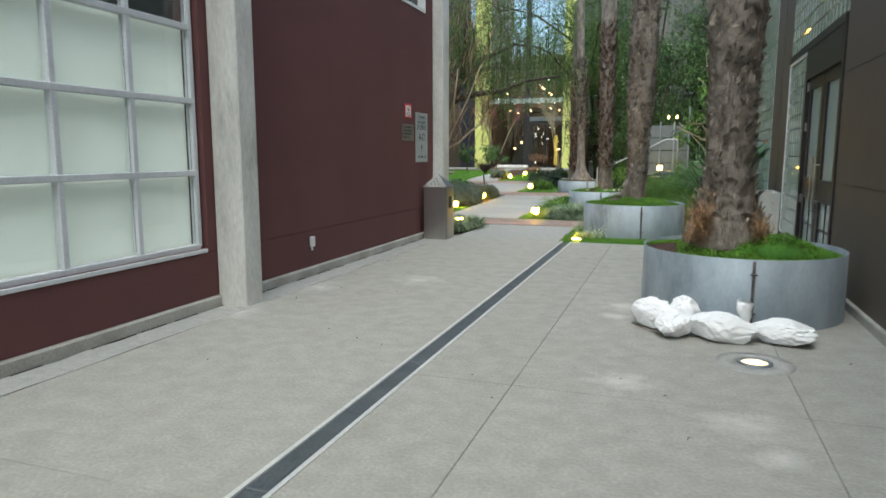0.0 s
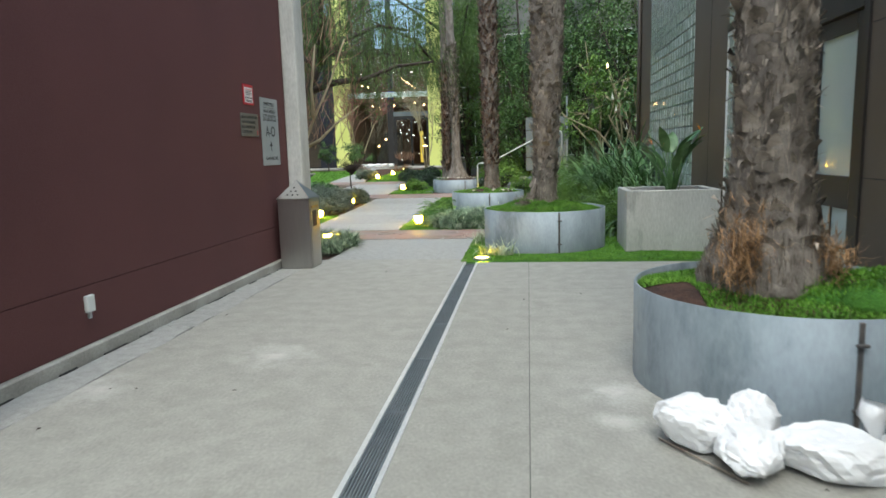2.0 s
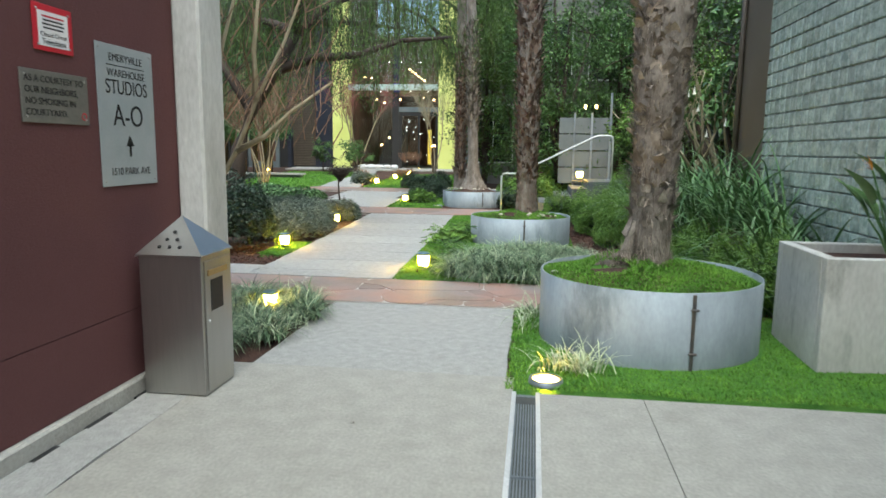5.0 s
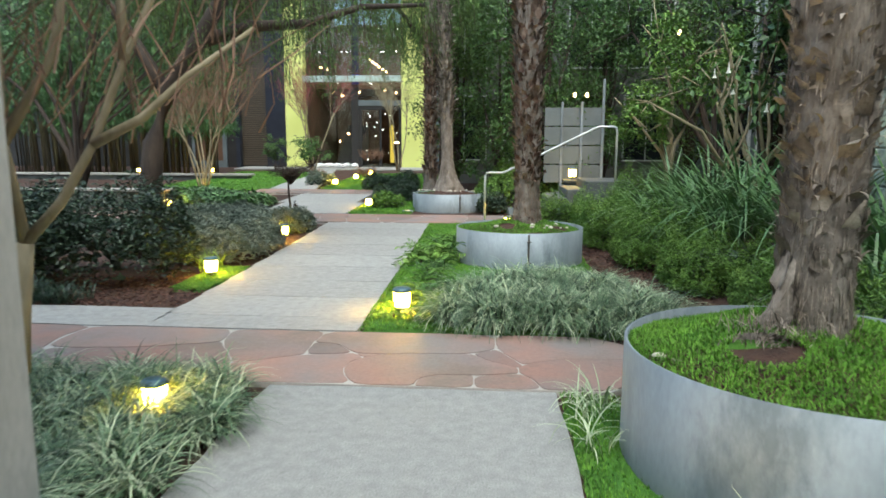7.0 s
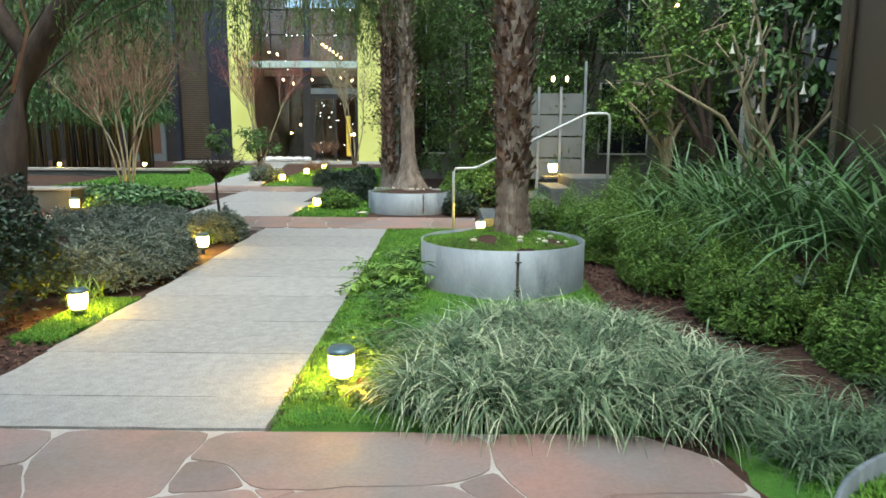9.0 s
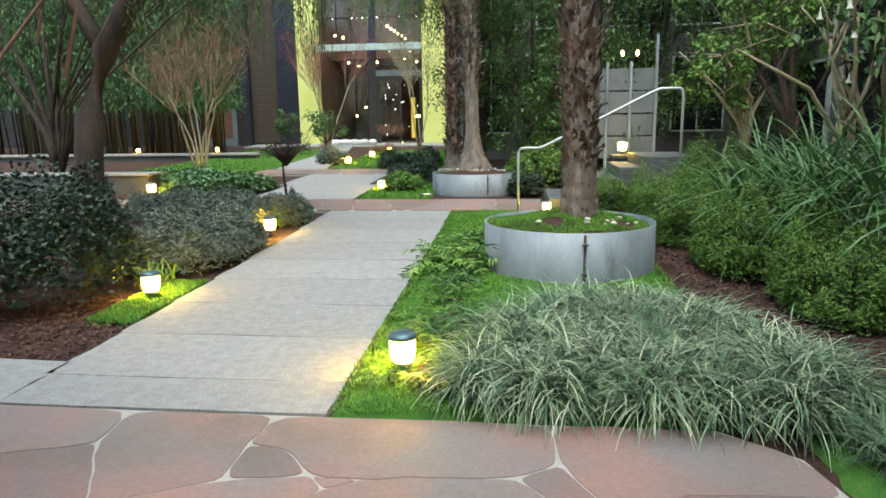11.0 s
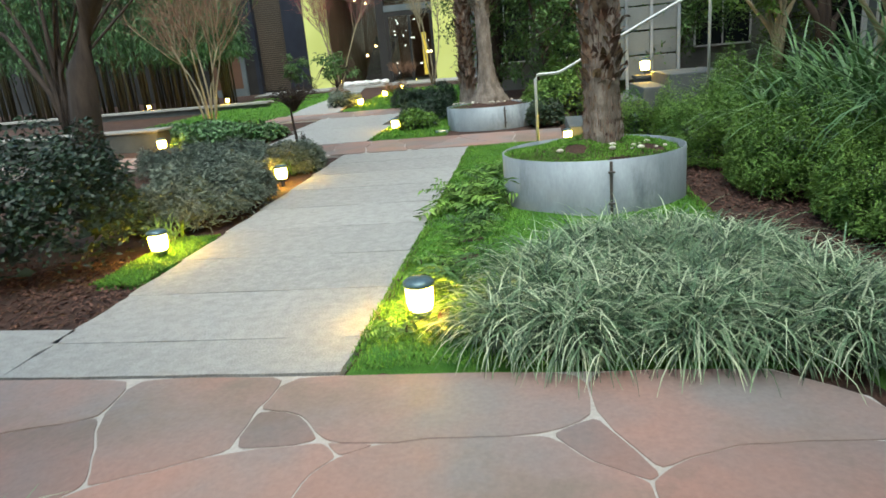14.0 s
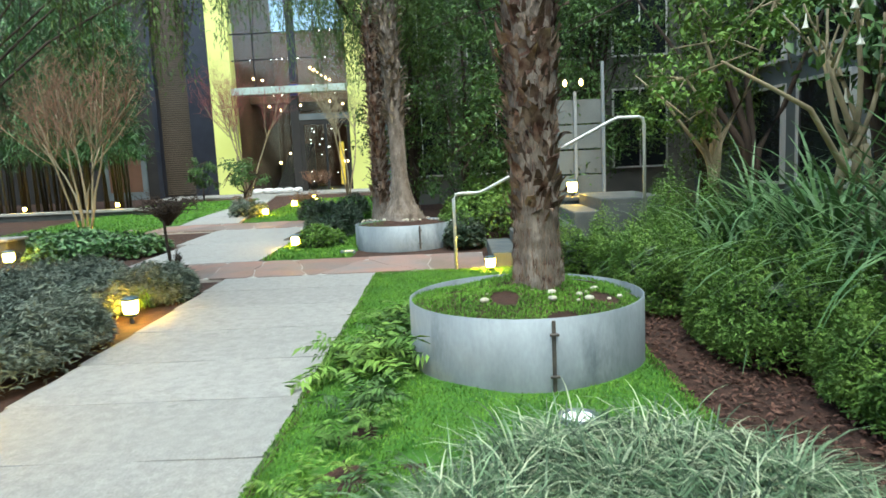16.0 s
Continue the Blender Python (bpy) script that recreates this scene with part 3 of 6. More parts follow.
def pared(poly, by):
    """A closed outline drawn in on all sides and rounded by cutting its corners twice."""
    area = sum(ax * cy - cx * ay for (ax, ay), (cx, cy) in zip(poly, poly[1:] + poly[:1]))
    way = 1 if area > 0 else -1
    out = []
    for k in range(len(poly)):
        (px, py), (cx, cy), (qx, qy) = poly[k - 1], poly[k], poly[(k + 1) % len(poly)]
        n0, n1 = Vector((py - cy, cx - px)).normalized() * way, Vector((cy - qy, qx - cx)).normalized() * way
        mid = (n0 + n1) / max(0.5, 1 + n0.dot(n1))
        out.append(Vector((cx, cy)) + mid * by)
    for near in (0.14, 0.25):
        cut = []
        for p0, p1 in zip(out, out[1:] + out[:1]):
            cut += [p0.lerp(p1, near), p0.lerp(p1, 1 - near)]
        out = cut
    return out


for k, names in enumerate(STONES):
    pts = pared([CORNER[c] for c in names], 0.005)
    if sum(p.x * q.y - q.x * p.y for p, q in zip(pts, pts[1:] + pts[:1])) < 0:
        pts.reverse()
    m = len(pts)
    z = 0.010 + 0.0012 * (k % 3)
    v = [(p.x + 0.005 * math.sin(31 * p.y), p.y + 0.005 * math.sin(27 * p.x), z) for p in pts]
    v += [(x, y, c - 0.02) for x, y, c in v]
    part("flagstone", solid(v, [tuple(range(m))] + [(a, (a + 1) % m, (a + 1) % m + m, a + m)[::-1] for a in range(m)]), FLAG, walk_end)

flagstones("flagstone_walk", [(-14, 23.0), (-2.1, 23.0), (-2.1, 24.4), (-14, 24.4)],
           [(-2.6 - 0.62 * k, 23.7 + r1.uniform(-0.45, 0.45)) for k in range(18)], "red-brown flagstone walk crossing the garden")
flagstones("flagstone_walk", [(-11, 29.25), (-5.2, 29.25), (-5.2, 30.6), (-11, 30.6)],
           [(-5.6 - 0.7 * k, 29.9 + r1.uniform(-0.45, 0.45)) for k in range(8)], "red-brown flagstone walk by the lawn")

# moss lawns
def moss(x0, x1, y0, y1, blades, seed, label, holes=(), size=0.024, hump=0.03, keep=None, shear=0.0):
    lawn = thing("moss_lawn", label, "lawn", kind="stuff")
    r = np.random.default_rng(seed)
    nx, ny = 24, max(8, int((y1 - y0) * 8))
    verts, faces = [], []
    for j in range(ny + 1):
        for i in range(nx + 1):
            x, y = x0 + (x1 - x0) * i / nx, y0 + (y1 - y0) * j / ny
            edge = min(i, nx - i, j, ny - j) == 0
            x += shear * (y - y0) * (1 - i / nx)
            h = hump * (0.6 + 0.4 * math.sin(x * 5.1 + 2 * math.sin(y * 3.3)) * math.cos(y * 4.3))
            for hx, hy, hr in holes:
                if math.hypot(x - hx, y - hy) < hr * 0.9:
                    h = -0.06
            if edge:
                x, y, h = x + r.uniform(-0.03, 0.03), y + r.uniform(-0.03, 0.03), -0.045
            verts.append((x, y, ground_z(y) + h))
    for j in range(ny):
        for i in range(nx):
            a = j * (nx + 1) + i
            faces.append((a, a + 1, a + nx + 2, a + nx + 1))
    part("turf", solid(verts, faces, smooth=True), MOSS, lawn)
    p = np.stack([r.uniform(x0, x1, blades), r.uniform(y0, y1, blades), np.zeros(blades)], 1)
    p[:, 0] += shear * (p[:, 1] - y0) * (1 - (p[:, 0] - x0) / (x1 - x0))
    ok = np.ones(blades, bool)
    for hx, hy, hr in holes:
        ok &= np.hypot(p[:, 0] - hx, p[:, 1] - hy) > hr * r.uniform(0.85, 1.1, blades)
    if keep:
        ok &= keep(p)
    p = p[ok]
    n = len(p)
    p[:, 2] = hump * (0.6 + 0.4 * np.sin(p[:, 0] * 5.1 + 2 * np.sin(p[:, 1] * 3.3)) * np.cos(p[:, 1] * 4.3)) + np.array([ground_z(y) for y in p[:, 1]]) - 0.006
    v, f = strips(p, r.uniform(0, 6.28, n), size * r.uniform(0.5, 1.4, n), np.full(n, size * 0.36), r.uniform(25, 85, n), r.uniform(0, 50, n), 2)
    part("blade_pile", quick(v, f), MOSSLEAF, lawn)


moss(-3.5, -1.05, 15.32, 22.95, 130000, 11, "bright green moss lawn beside the path with dark planting holes",
     [(-3.06, 17.2, 0.19), (-3.06, 17.73, 0.18), (-2.71, 17.3, 0.12), (-3.08, 16.1, 0.13), (-2.9, 18.2, 0.1)], keep=lambda p: np.hypot(p[:, 0] + 1.97, p[:, 1] - 19.05) > 0.88, shear=-0.0135)
moss(-1.9, 1.66, 11.58, 13.9, 60000, 12, "green moss strip round the steel planter", keep=lambda p: np.hypot(p[:, 0] + 0.72, p[:, 1] - 13.05) > 0.93)
moss(-5.6, -4.2, 24.45, 28.9, 9000, 13, "green moss lawn between path sections", size=0.05)
moss(-7.9, -4.4, 30.7, 37.5, 14000, 14, "green moss lawn before the house", size=0.06)
moss(-13.5, -9.7, 28.5, 38.5, 16000, 15, "green moss lawn on the far side of the path", size=0.06)
moss(-1.1, 1.6, 14.2, 15.6, 15000, 16, "green moss by the end of the flagstone walk", keep=lambda p: p[:, 0] > -0.95)
moss(-5.95, -5.53, 16.8, 18.2, 7000, 17, "moss edge under the path lamps")

# mulch chips
r = np.random.default_rng(5)
n = 9000
p = np.concatenate([np.stack([r.uniform(-1.3, 0.9, n), r.uniform(15.4, 21.5, n), np.full(n, -0.015)], 1),
                    np.stack([r.uniform(0.0, 1.6, 1800), r.uniform(12.8, 15.0, 1800), np.full(1800, -0.015)], 1),
                    np.stack([r.uniform(-9.5, -5.5, 5000), r.uniform(15.95, 17.6, 5000), np.full(5000, -0.015)], 1)])
p[:, 2] += np.array([ground_z(y) for y in p[:, 1]]) + r.uniform(-0.01, 0.012, len(p))
piece("bark_mulch", leaf_mesh(p, 0.05, 0.022, 0.0, 0.5, 6), MULCH, "reddish brown shredded bark mulch on the beds", "mulch", "stuff")

# ---- burgundy building along the alley ----
WX = -4.35
wall = thing("wall_west", "burgundy stucco building wall with a concrete base", "wall", kind="structure")
rows = [(WX - 0.3, WX, -12, 11.95, 0.11, 0.56), (WX - 0.3, WX, -12, 11.95, 0.566, 0.6), (WX - 0.3, WX, 5.33, 9.3, 0.6, 7.5), (WX - 0.3, WX, 9.3, 11.42, 0.6, 4.0), (WX - 0.3, WX, 9.3, 11.42, 5.3, 7.5),
        (WX - 0.3, WX, 11.42, 11.95, 0.6, 7.5), (WX - 0.3, WX, -12, 5.33, 4.15, 7.5), (WX - 0.3, WX, -12, -0.42, 0.6, 4.15), (-13, WX - 0.3, 11.65, 11.95, 0, 7.5)]
part("stucco", boxes(rows), BURGUNDY, wall)
part("reveal_line", box(WX - 0.3, WX - 0.012, -12, 11.94, 0.558, 0.568), BURGUNDY, wall)
part("concrete_base", boxes([(WX - 0.3, WX + 0.045, -12, 11.9, -0.05, 0.105)], 0.012), PLINTH, wall, "chipped pale concrete base strip")
rg = random.Random(9)
for k in range(26):
    y = -2 + 0.52 * k + rg.uniform(-0.15, 0.15)
    part("crack", box(WX + 0.035, WX + 0.062 + rg.uniform(0, 0.012), y, y + rg.uniform(0.15, 0.5), -0.01, 0.004), BLACK, wall, "dark gap along the base")

win = thing("window_1", "large gridded aluminium window with pale blinds drawn", "window", kind="structure")
zc = [0.62, 1.34, 2.02, 2.70, 3.38, 4.10]
yc = [5.27 - 0.762 * k for k in range(8)]
for y in yc:
    part("mullion", box(WX - 0.12, WX - 0.045, y - 0.028, y + 0.028, zc[0], 4.14, bevel=0.006), FRAME, win)
for z in zc:
    part("transom", box(WX - 0.12, WX - 0.04, yc[-1], yc[0], z - 0.028, z + 0.028, bevel=0.006), FRAME, win)
part("sill", box(WX - 0.14, WX + 0.012, yc[-1], 5.31, 0.56, 0.6, bevel=0.006), FRAME, win)
pane = finish(box(-0.004, 0.004, -0.353, 0.353, -0.312, 0.312))
blind = finish(box(-0.004, 0.004, -0.3805, 0.3805, -0.34, 0.34))
pane.materials.append(GLASS)
for i in range(7):
    for j in range(5):
        y, z = (yc[i] + yc[i + 1]) / 2, (zc[j] + zc[j + 1]) / 2
        ob = part("pane", pane, GLASS, win)
        ob.location, ob.visible_shadow = (WX - 0.085, y, z), False
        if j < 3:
            ob = part("blind", blind, BLIND, win, "pale roller blind with a faint glow added")
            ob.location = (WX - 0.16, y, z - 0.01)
# a flat black sheet paints the darkness of the unlit room
part("black_backing", box(WX - 0.29, WX - 0.25, -0.4, 5.3, 0.62, 4.14), BLACK, win, "black sheet standing in for the unlit room behind the glass")
win2 = thing("window_2", "high dark window in a pale frame", "window", kind="structure")
part("pane", box(WX - 0.14, WX - 0.12, 9.3, 11.42, 4.0, 5.3), DARKGLASS, win2)
part("window_frame", boxes([(WX - 0.12, WX + 0.012, 9.3, 11.42, 4.0, 4.05), (WX - 0.12, WX + 0.012, 9.3, 11.42, 5.25, 5.3), (WX - 0.12, WX + 0.012, 9.3, 9.35, 4.05, 5.25), (WX - 0.12, WX + 0.012, 11.37, 11.42, 4.05, 5.25)]), WHITETRIM, win2)


def column(x, y, w, d, label):
    b = bmesh.new()
    box(0, w, 0, d, -0.02, 7.5, bm=b, bevel=0.018)
    return piece("concrete_column", b, COLCON, label, "column", "structure", (x, y, 0))


column(WX + 0.002, 5.44, 0.33, 0.3, "board-marked grey concrete column against the burgundy wall")
column(WX + 0.002, 11.78, 0.21, 0.36, "grey concrete corner column behind the ash bin")

outlet = thing("outlet_box", "small white outdoor socket cover on the stucco", "outlet", (WX + 0.003, 7.29, 0.36))
part("cover", box(0, 0.035, -0.045, 0.045, 0, 0.13, bevel=0.006), WHITETRIM, outlet)
part("conduit", box(0, 0.02, -0.012, 0.012, -0.05, 0), FRAME, outlet)


def plate(name, label, y0, y1, z0, z1, material, thick=0.006):
    s = thing(name, label, "sign", (WX + 0.004, (y0 + y1) / 2, (z0 + z1) / 2))
    part("plate", box(0, thick, -(y1 - y0) / 2, (y1 - y0) / 2, -(z1 - z0) / 2, (z1 - z0) / 2, bevel=0.002), material, s)
    for a in (-1, 1):
        for c in (-1, 1):
            ob = part("screw", lathe([(0.007, 0), (0.007, 0.003), (0.003, 0.005)], 8), STEEL, s)
            ob.matrix_basis = pose(thick, a * ((y1 - y0) / 2 - 0.03), c * ((z1 - z0) / 2 - 0.03), 0, 90, 0)
    return s


s1 = plate("direction_sign", "tall brushed metal sign with black lettering and an arrow", 10.91, 11.5, 1.385, 2.25, SIGN)
for words, size, z, wide in (("EMERYVILLE", 0.066, 0.355, 1.0), ("WAREHOUSE", 0.066, 0.262, 1.0), ("STUDIOS", 0.125, 0.175, 0.87), ("A-O", 0.19, 0.0, 0.93), ("1510 PARK AVE", 0.066, -0.345, 0.95)):
    letters(words, size, s1, INK, (0.0072, 0.0, z), wide=wide)
part("rule", box(0.006, 0.0075, -0.2, 0.2, 0.307, 0.312), INK, s1)
b = bmesh.new()
for f in (((-0.012, -0.25), (0.012, -0.25), (0.012, -0.17), (-0.012, -0.17)), ((-0.045, -0.185), (0.045, -0.185), (0.0, -0.115))):
    b.faces.new([b.verts.new((0.0075, y, z)) for y, z in f])
part("arrow", b, INK, s1)
s2 = plate("courtesy_sign", "small bronze notice plate with raised dark lettering", 10.3, 10.82, 1.75, 2.025, SIGNDARK)
for k, words in enumerate(("AS A COURTESY TO", "OUR NEIGHBORS,", "NO SMOKING IN", "COURTYARD.")):
    letters(words, 0.05, s2, INK, (0.0072, -0.235, 0.09 - 0.058 * k), align="LEFT")
ring = part("no_smoking_ring", lathe([(0.022, 0), (0.022, 0.001), (0.015, 0.001), (0.015, 0)], 16, False), REDPAINT, s2)
ring.matrix_basis = pose(0.007, 0.215, -0.09, 0, 90, 0)
s3 = plate("camera_notice", "red and white closed circuit television notice", 10.42, 10.72, 2.13, 2.37, REDPAINT)
part("white_field", box(0.006, 0.0075, -0.115, 0.115, -0.095, 0.085, bevel=0.0005), WHITEPAINT, s3)
letters("Closed Circuit", 0.034, s3, INK, (0.0082, 0, -0.035))
letters("Television", 0.045, s3, INK, (0.0082, 0, -0.072))
for k in range(4):
    part("unread_line", box(0.0075, 0.0082, -0.085 + 0.01 * (k % 2), 0.085 - 0.01 * (k % 2), 0.055 - 0.02 * k, 0.064 - 0.02 * k), REDPAINT if k == 0 else INK, s3, "line of small print")

# ash and litter bin
bin_ = thing("ash_bin", "brushed stainless steel ash and litter bin with a pyramid top", "bin", (-4.275, 11.12, 0.0))
W, D, H = 0.43, 0.42, 0.93
part("body", box(0, W, 0, D, 0.004, H, bevel=0.006), STEEL, bin_)
v = [(-0.012, -0.012, H), (W + 0.012, -0.012, H), (W + 0.012, D + 0.012, H), (-0.012, D + 0.012, H), (0.2, D * 0.5, H + 0.25), (-0.012, -0.012, H + 0.012), (W + 0.012, -0.012, H + 0.012), (W + 0.012, D + 0.012, H + 0.012), (-0.012, D + 0.012, H + 0.012)]
top = part("pyramid_top", solid(v, [(0, 1, 2, 3)[::-1], (0, 1, 6, 5), (1, 2, 7, 6), (2, 3, 8, 7), (3, 0, 5, 8), (5, 6, 4), (6, 7, 4), (7, 8, 4), (8, 5, 4)]), STEEL, bin_)
hole = lathe([(0.0125, 0), (0.0125, 0.003)], 14)
hole.materials.append(BLACK)
slope = math.degrees(math.atan2(0.25, D * 0.5))
for x, h in ((0.135, 0.06), (0.205, 0.06), (0.275, 0.06), (0.17, 0.105), (0.24, 0.105), (0.205, 0.15)):
    ob = part("ash_hole", hole, BLACK, top)
    ob.matrix_basis = pose(x, -0.012 + (h - 0.012) * (D * 0.5) / 0.25, H + h, slope, 0, 0)
door = part("door", box(W, W + 0.008, 0.03, D - 0.02, 0.03, H - 0.03, bevel=0.003), STEEL, bin_)
part("opening", box(W + 0.0085, W + 0.0105, 0.10, 0.27, 0.56, 0.77, bevel=0.0008), BLACK, door, "dark litter opening")
# brass tint stands for a warm reflection at the top of the door
part("tinted_strip", box(W + 0.0085, W + 0.02, 0.06, 0.33, 0.80, 0.84, bevel=0.003), mat("warm_reflection_tint", (0.50, 0.38, 0.20), rough=0.35, metal=0.9), door, "brass-coloured strip painted for a warm reflection on the steel")
ob = part("lock", lathe([(0.01, 0), (0.01, 0.006)], 12), FRAME, door)
ob.matrix_basis = pose(W + 0.008, 0.07, 0.5, 0, 90, 0)

# ---- brown building on the other side ----
EX = 1.68
wall2 = thing("wall_east", "dark brown panelled building wall with glass block bays", "wall", kind="structure")
part("panel", boxes([(EX, EX + 0.3, -12, 8.42, 0, 7.5), (EX, EX + 0.3, 8.42, 12.2, 4.9, 7.5), (EX, EX + 0.3, 12.2, 14.08, 0, 7.5), (EX, EX + 0.3, 14.08, 17.95, 5.6, 7.5), (EX, EX + 0.3, 14.08, 17.95, -0.05, 0.4),
                     (EX, EX + 0.3, 17.95, 19.5, -0.05, 7.5), (EX, EX + 0.3, 10.7, 12.2, 0, 0.25), (EX + 0.3, 12, 19.2, 19.5, -0.05, 7.5)]), BROWNWALL, wall2)
for y in (2.0, 5.2, 13.1):
    part("panel_joint", box(EX - 0.003, EX + 0.01, y, y + 0.008, 0.0, 7.4), BLACK, wall2, "dark panel joint")
for z in (1.2, 2.4, 3.6):
    part("panel_joint", box(EX - 0.003, EX + 0.01, -12, 8.4, z, z + 0.006), BLACK, wall2)
part("base_strip", box(EX - 0.05, EX, -12, 8.4, -0.03, 0.09, bevel=0.01), PLINTH, wall2, "concrete base strip")
part("downpipe", tube([(EX - 0.05, 19.2, 0), (EX - 0.05, 19.2, 7.3)], 0.045), mat("bronze_pipe", (0.12, 0.10, 0.08), rough=0.45, metal=0.4), wall2, "bronze-coloured downpipe")


def bay(y0, y1, z0, z1, count_limit, label):
    w = thing("glass_block_window", label, "window", (0, 0, 0), kind="structure")
    part("mortar", box(EX + 0.03, EX + 0.2, y0, y1, z0, z1), MORTAR, w, "grey mortar grid")
    ny, nz = max(1, round((y1 - y0) / 0.2)), max(1, round((z1 - z0) / 0.2))
    sy, sz = (y1 - y0) / ny, (z1 - z0) / nz
    me = finish(box(-0.02, 0.03, -sy / 2 + 0.006, sy / 2 - 0.006, -sz / 2 + 0.006, sz / 2 - 0.006, bevel=0.014))
    me.materials.append(BLOCK)
    made = 0
    rest = bmesh.new()
    for j in range(nz):
        for i in range(ny):
            c = (EX + 0.012, y0 + sy * (i + 0.5), z0 + sz * (j + 0.5))
            if made < count_limit:
                ob = part("glass_block", me, BLOCK, w)
                ob.location = c
                made += 1
            else:
                box(c[0] - 0.02, c[0] + 0.03, c[1] - sy / 2 + 0.006, c[1] + sy / 2 - 0.006, c[2] - sz / 2 + 0.006, c[2] + sz / 2 - 0.006, bm=rest)
    if rest.verts:
        tagged(part("glass_blocks", rest, BLOCK, w), kind="stuff")
    else:
        rest.free()
    return w


bw = bay(10.74, 12.16, 0.28, 2.9, 300, "pale green glass block window in a thin white frame")
part("white_frame", boxes([(EX - 0.02, EX + 0.03, 12.16, 12.2, 0.25, 2.95), (EX - 0.02, EX + 0.03, 10.7, 12.16, 0.25, 0.28), (EX - 0.02, EX + 0.03, 10.7, 12.16, 2.9, 2.95)]), WHITETRIM, bw)
bay(8.42, 12.2, 3.05, 4.9, 180, "band of pale glass blocks over the doors")
bay(14.08, 17.95, 0.4, 5.6, 290, "tall pale glass block window beside brown panels")
part("head_rail", box(EX - 0.03, EX + 0.2, 8.42, 12.2, 2.95, 3.05), DOORPAINT, wall2, "dark head rail")

d1 = thing("door_1", "dark double door with frosted glass panes and pull handles", "door", kind="structure")
part("door_frame", boxes([(EX - 0.02, EX + 0.2, 8.42, 8.52, 0, 2.95), (EX - 0.02, EX + 0.2, 10.6, 10.7, 0, 2.95), (EX - 0.02, EX + 0.2, 8.52, 10.6, 2.55, 2.95)], 0.004), DOORPAINT, d1)
for y0, y1 in ((8.53, 9.55), (9.57, 10.59)):
    leaf = part("door_leaf", boxes([(EX + 0.02, EX + 0.07, y0, y0 + 0.16, 0.02, 2.54), (EX + 0.02, EX + 0.07, y1 - 0.16, y1, 0.02, 2.54), (EX + 0.02, EX + 0.07, y0 + 0.16, y1 - 0.16, 2.4, 2.54),
                                    (EX + 0.02, EX + 0.07, y0 + 0.16, y1 - 0.16, 0.92, 1.2), (EX + 0.02, EX + 0.07, y0 + 0.16, y1 - 0.16, 0.02, 0.25)], 0.004), DOORPAINT, d1)
    part("upper_pane", box(EX + 0.045, EX + 0.055, y0 + 0.16, y1 - 0.16, 1.2, 2.4), FROST, leaf, "frosted glass pane")
    part("lower_pane", box(EX + 0.045, EX + 0.055, y0 + 0.16, y1 - 0.16, 0.25, 0.92), FROST, leaf, "frosted glass pane")
    ym = (y0 + y1) / 2
    part("glazing_bar", boxes([(EX + 0.035, EX + 0.045, ym - 0.012, ym + 0.012, 0.25, 0.92), (EX + 0.035, EX + 0.045, y0 + 0.16, y1 - 0.16, 0.57, 0.594)]), DOORPAINT, leaf)
    hy = 9.46 if y0 < 9 else 9.66
    part("pull_handle", boxes([(EX - 0.05, EX - 0.03, hy - 0.02, hy + 0.02, 0.8, 1.5), (EX - 0.03, EX + 0.02, hy - 0.012, hy + 0.012, 0.9, 0.93), (EX - 0.03, EX + 0.02, hy - 0.012, hy + 0.012, 1.37, 1.4)], 0.003), STEEL, leaf, "steel pull handle")
    for z in (0.9, 1.9, 2.45):
        part("hinge", box(EX - 0.005, EX + 0.02, (y0 - 0.03) if y0 < 9 else (y1 - 0.01), (y0 + 0.01) if y0 < 9 else (y1 + 0.03), z - 0.06, z + 0.06), STEEL, leaf)

# ---- planters and palms ----
def planter(x, y, z, radius, h, seams, label, soil=0.06):
    p = thing("steel_planter", label, "planter", (x, y, z), group="round steel planters")
    seg = 72
    prof = [(radius, -0.03), (radius, h), (radius - 0.008, h + 0.003), (radius - 0.016, h), (radius - 0.016, h - 0.3)]
    part("ring", lathe(prof, seg, False), GALV, p)
    for a in seams:
        c, s = math.cos(radians(a)), math.sin(radians(a))
        sm = part("seam", box(-0.004, 0.014, -0.012, 0.012, 0.0, h - 0.01, bevel=0.003), RUST, p, "bolted joint strip")
        sm.matrix_basis = pose(radius * c, radius * s, 0, 0, 0, a)
        for bz in (0.25, 0.8):
            bo = part("bolt", box(0.012, 0.035, -0.03, 0.03, bz * h - 0.008, bz * h + 0.008, bevel=0.003), RUST, sm)
    v, f = [(0, 0, h - soil + 0.12)], []
    for j in range(1, 6):
        for i in range(32):
            a = 2 * math.pi * i / 32
            q = (radius - 0.017) * j / 5
            v.append((q * math.cos(a), q * math.sin(a), h - soil + 0.12 * (1 - (j / 5) ** 2) + 0.02 * math.sin(3 * a + j)))
    for i in range(32):
        f.append((0, 1 + i, 1 + (i + 1) % 32))
        for j in range(4):
            f.append((1 + j * 32 + i, 1 + (j + 1) * 32 + i, 1 + (j + 1) * 32 + (i + 1) % 32, 1 + j * 32 + (i + 1) % 32))
    part("soil", solid(v, f, smooth=True), SOIL, p)
    return p


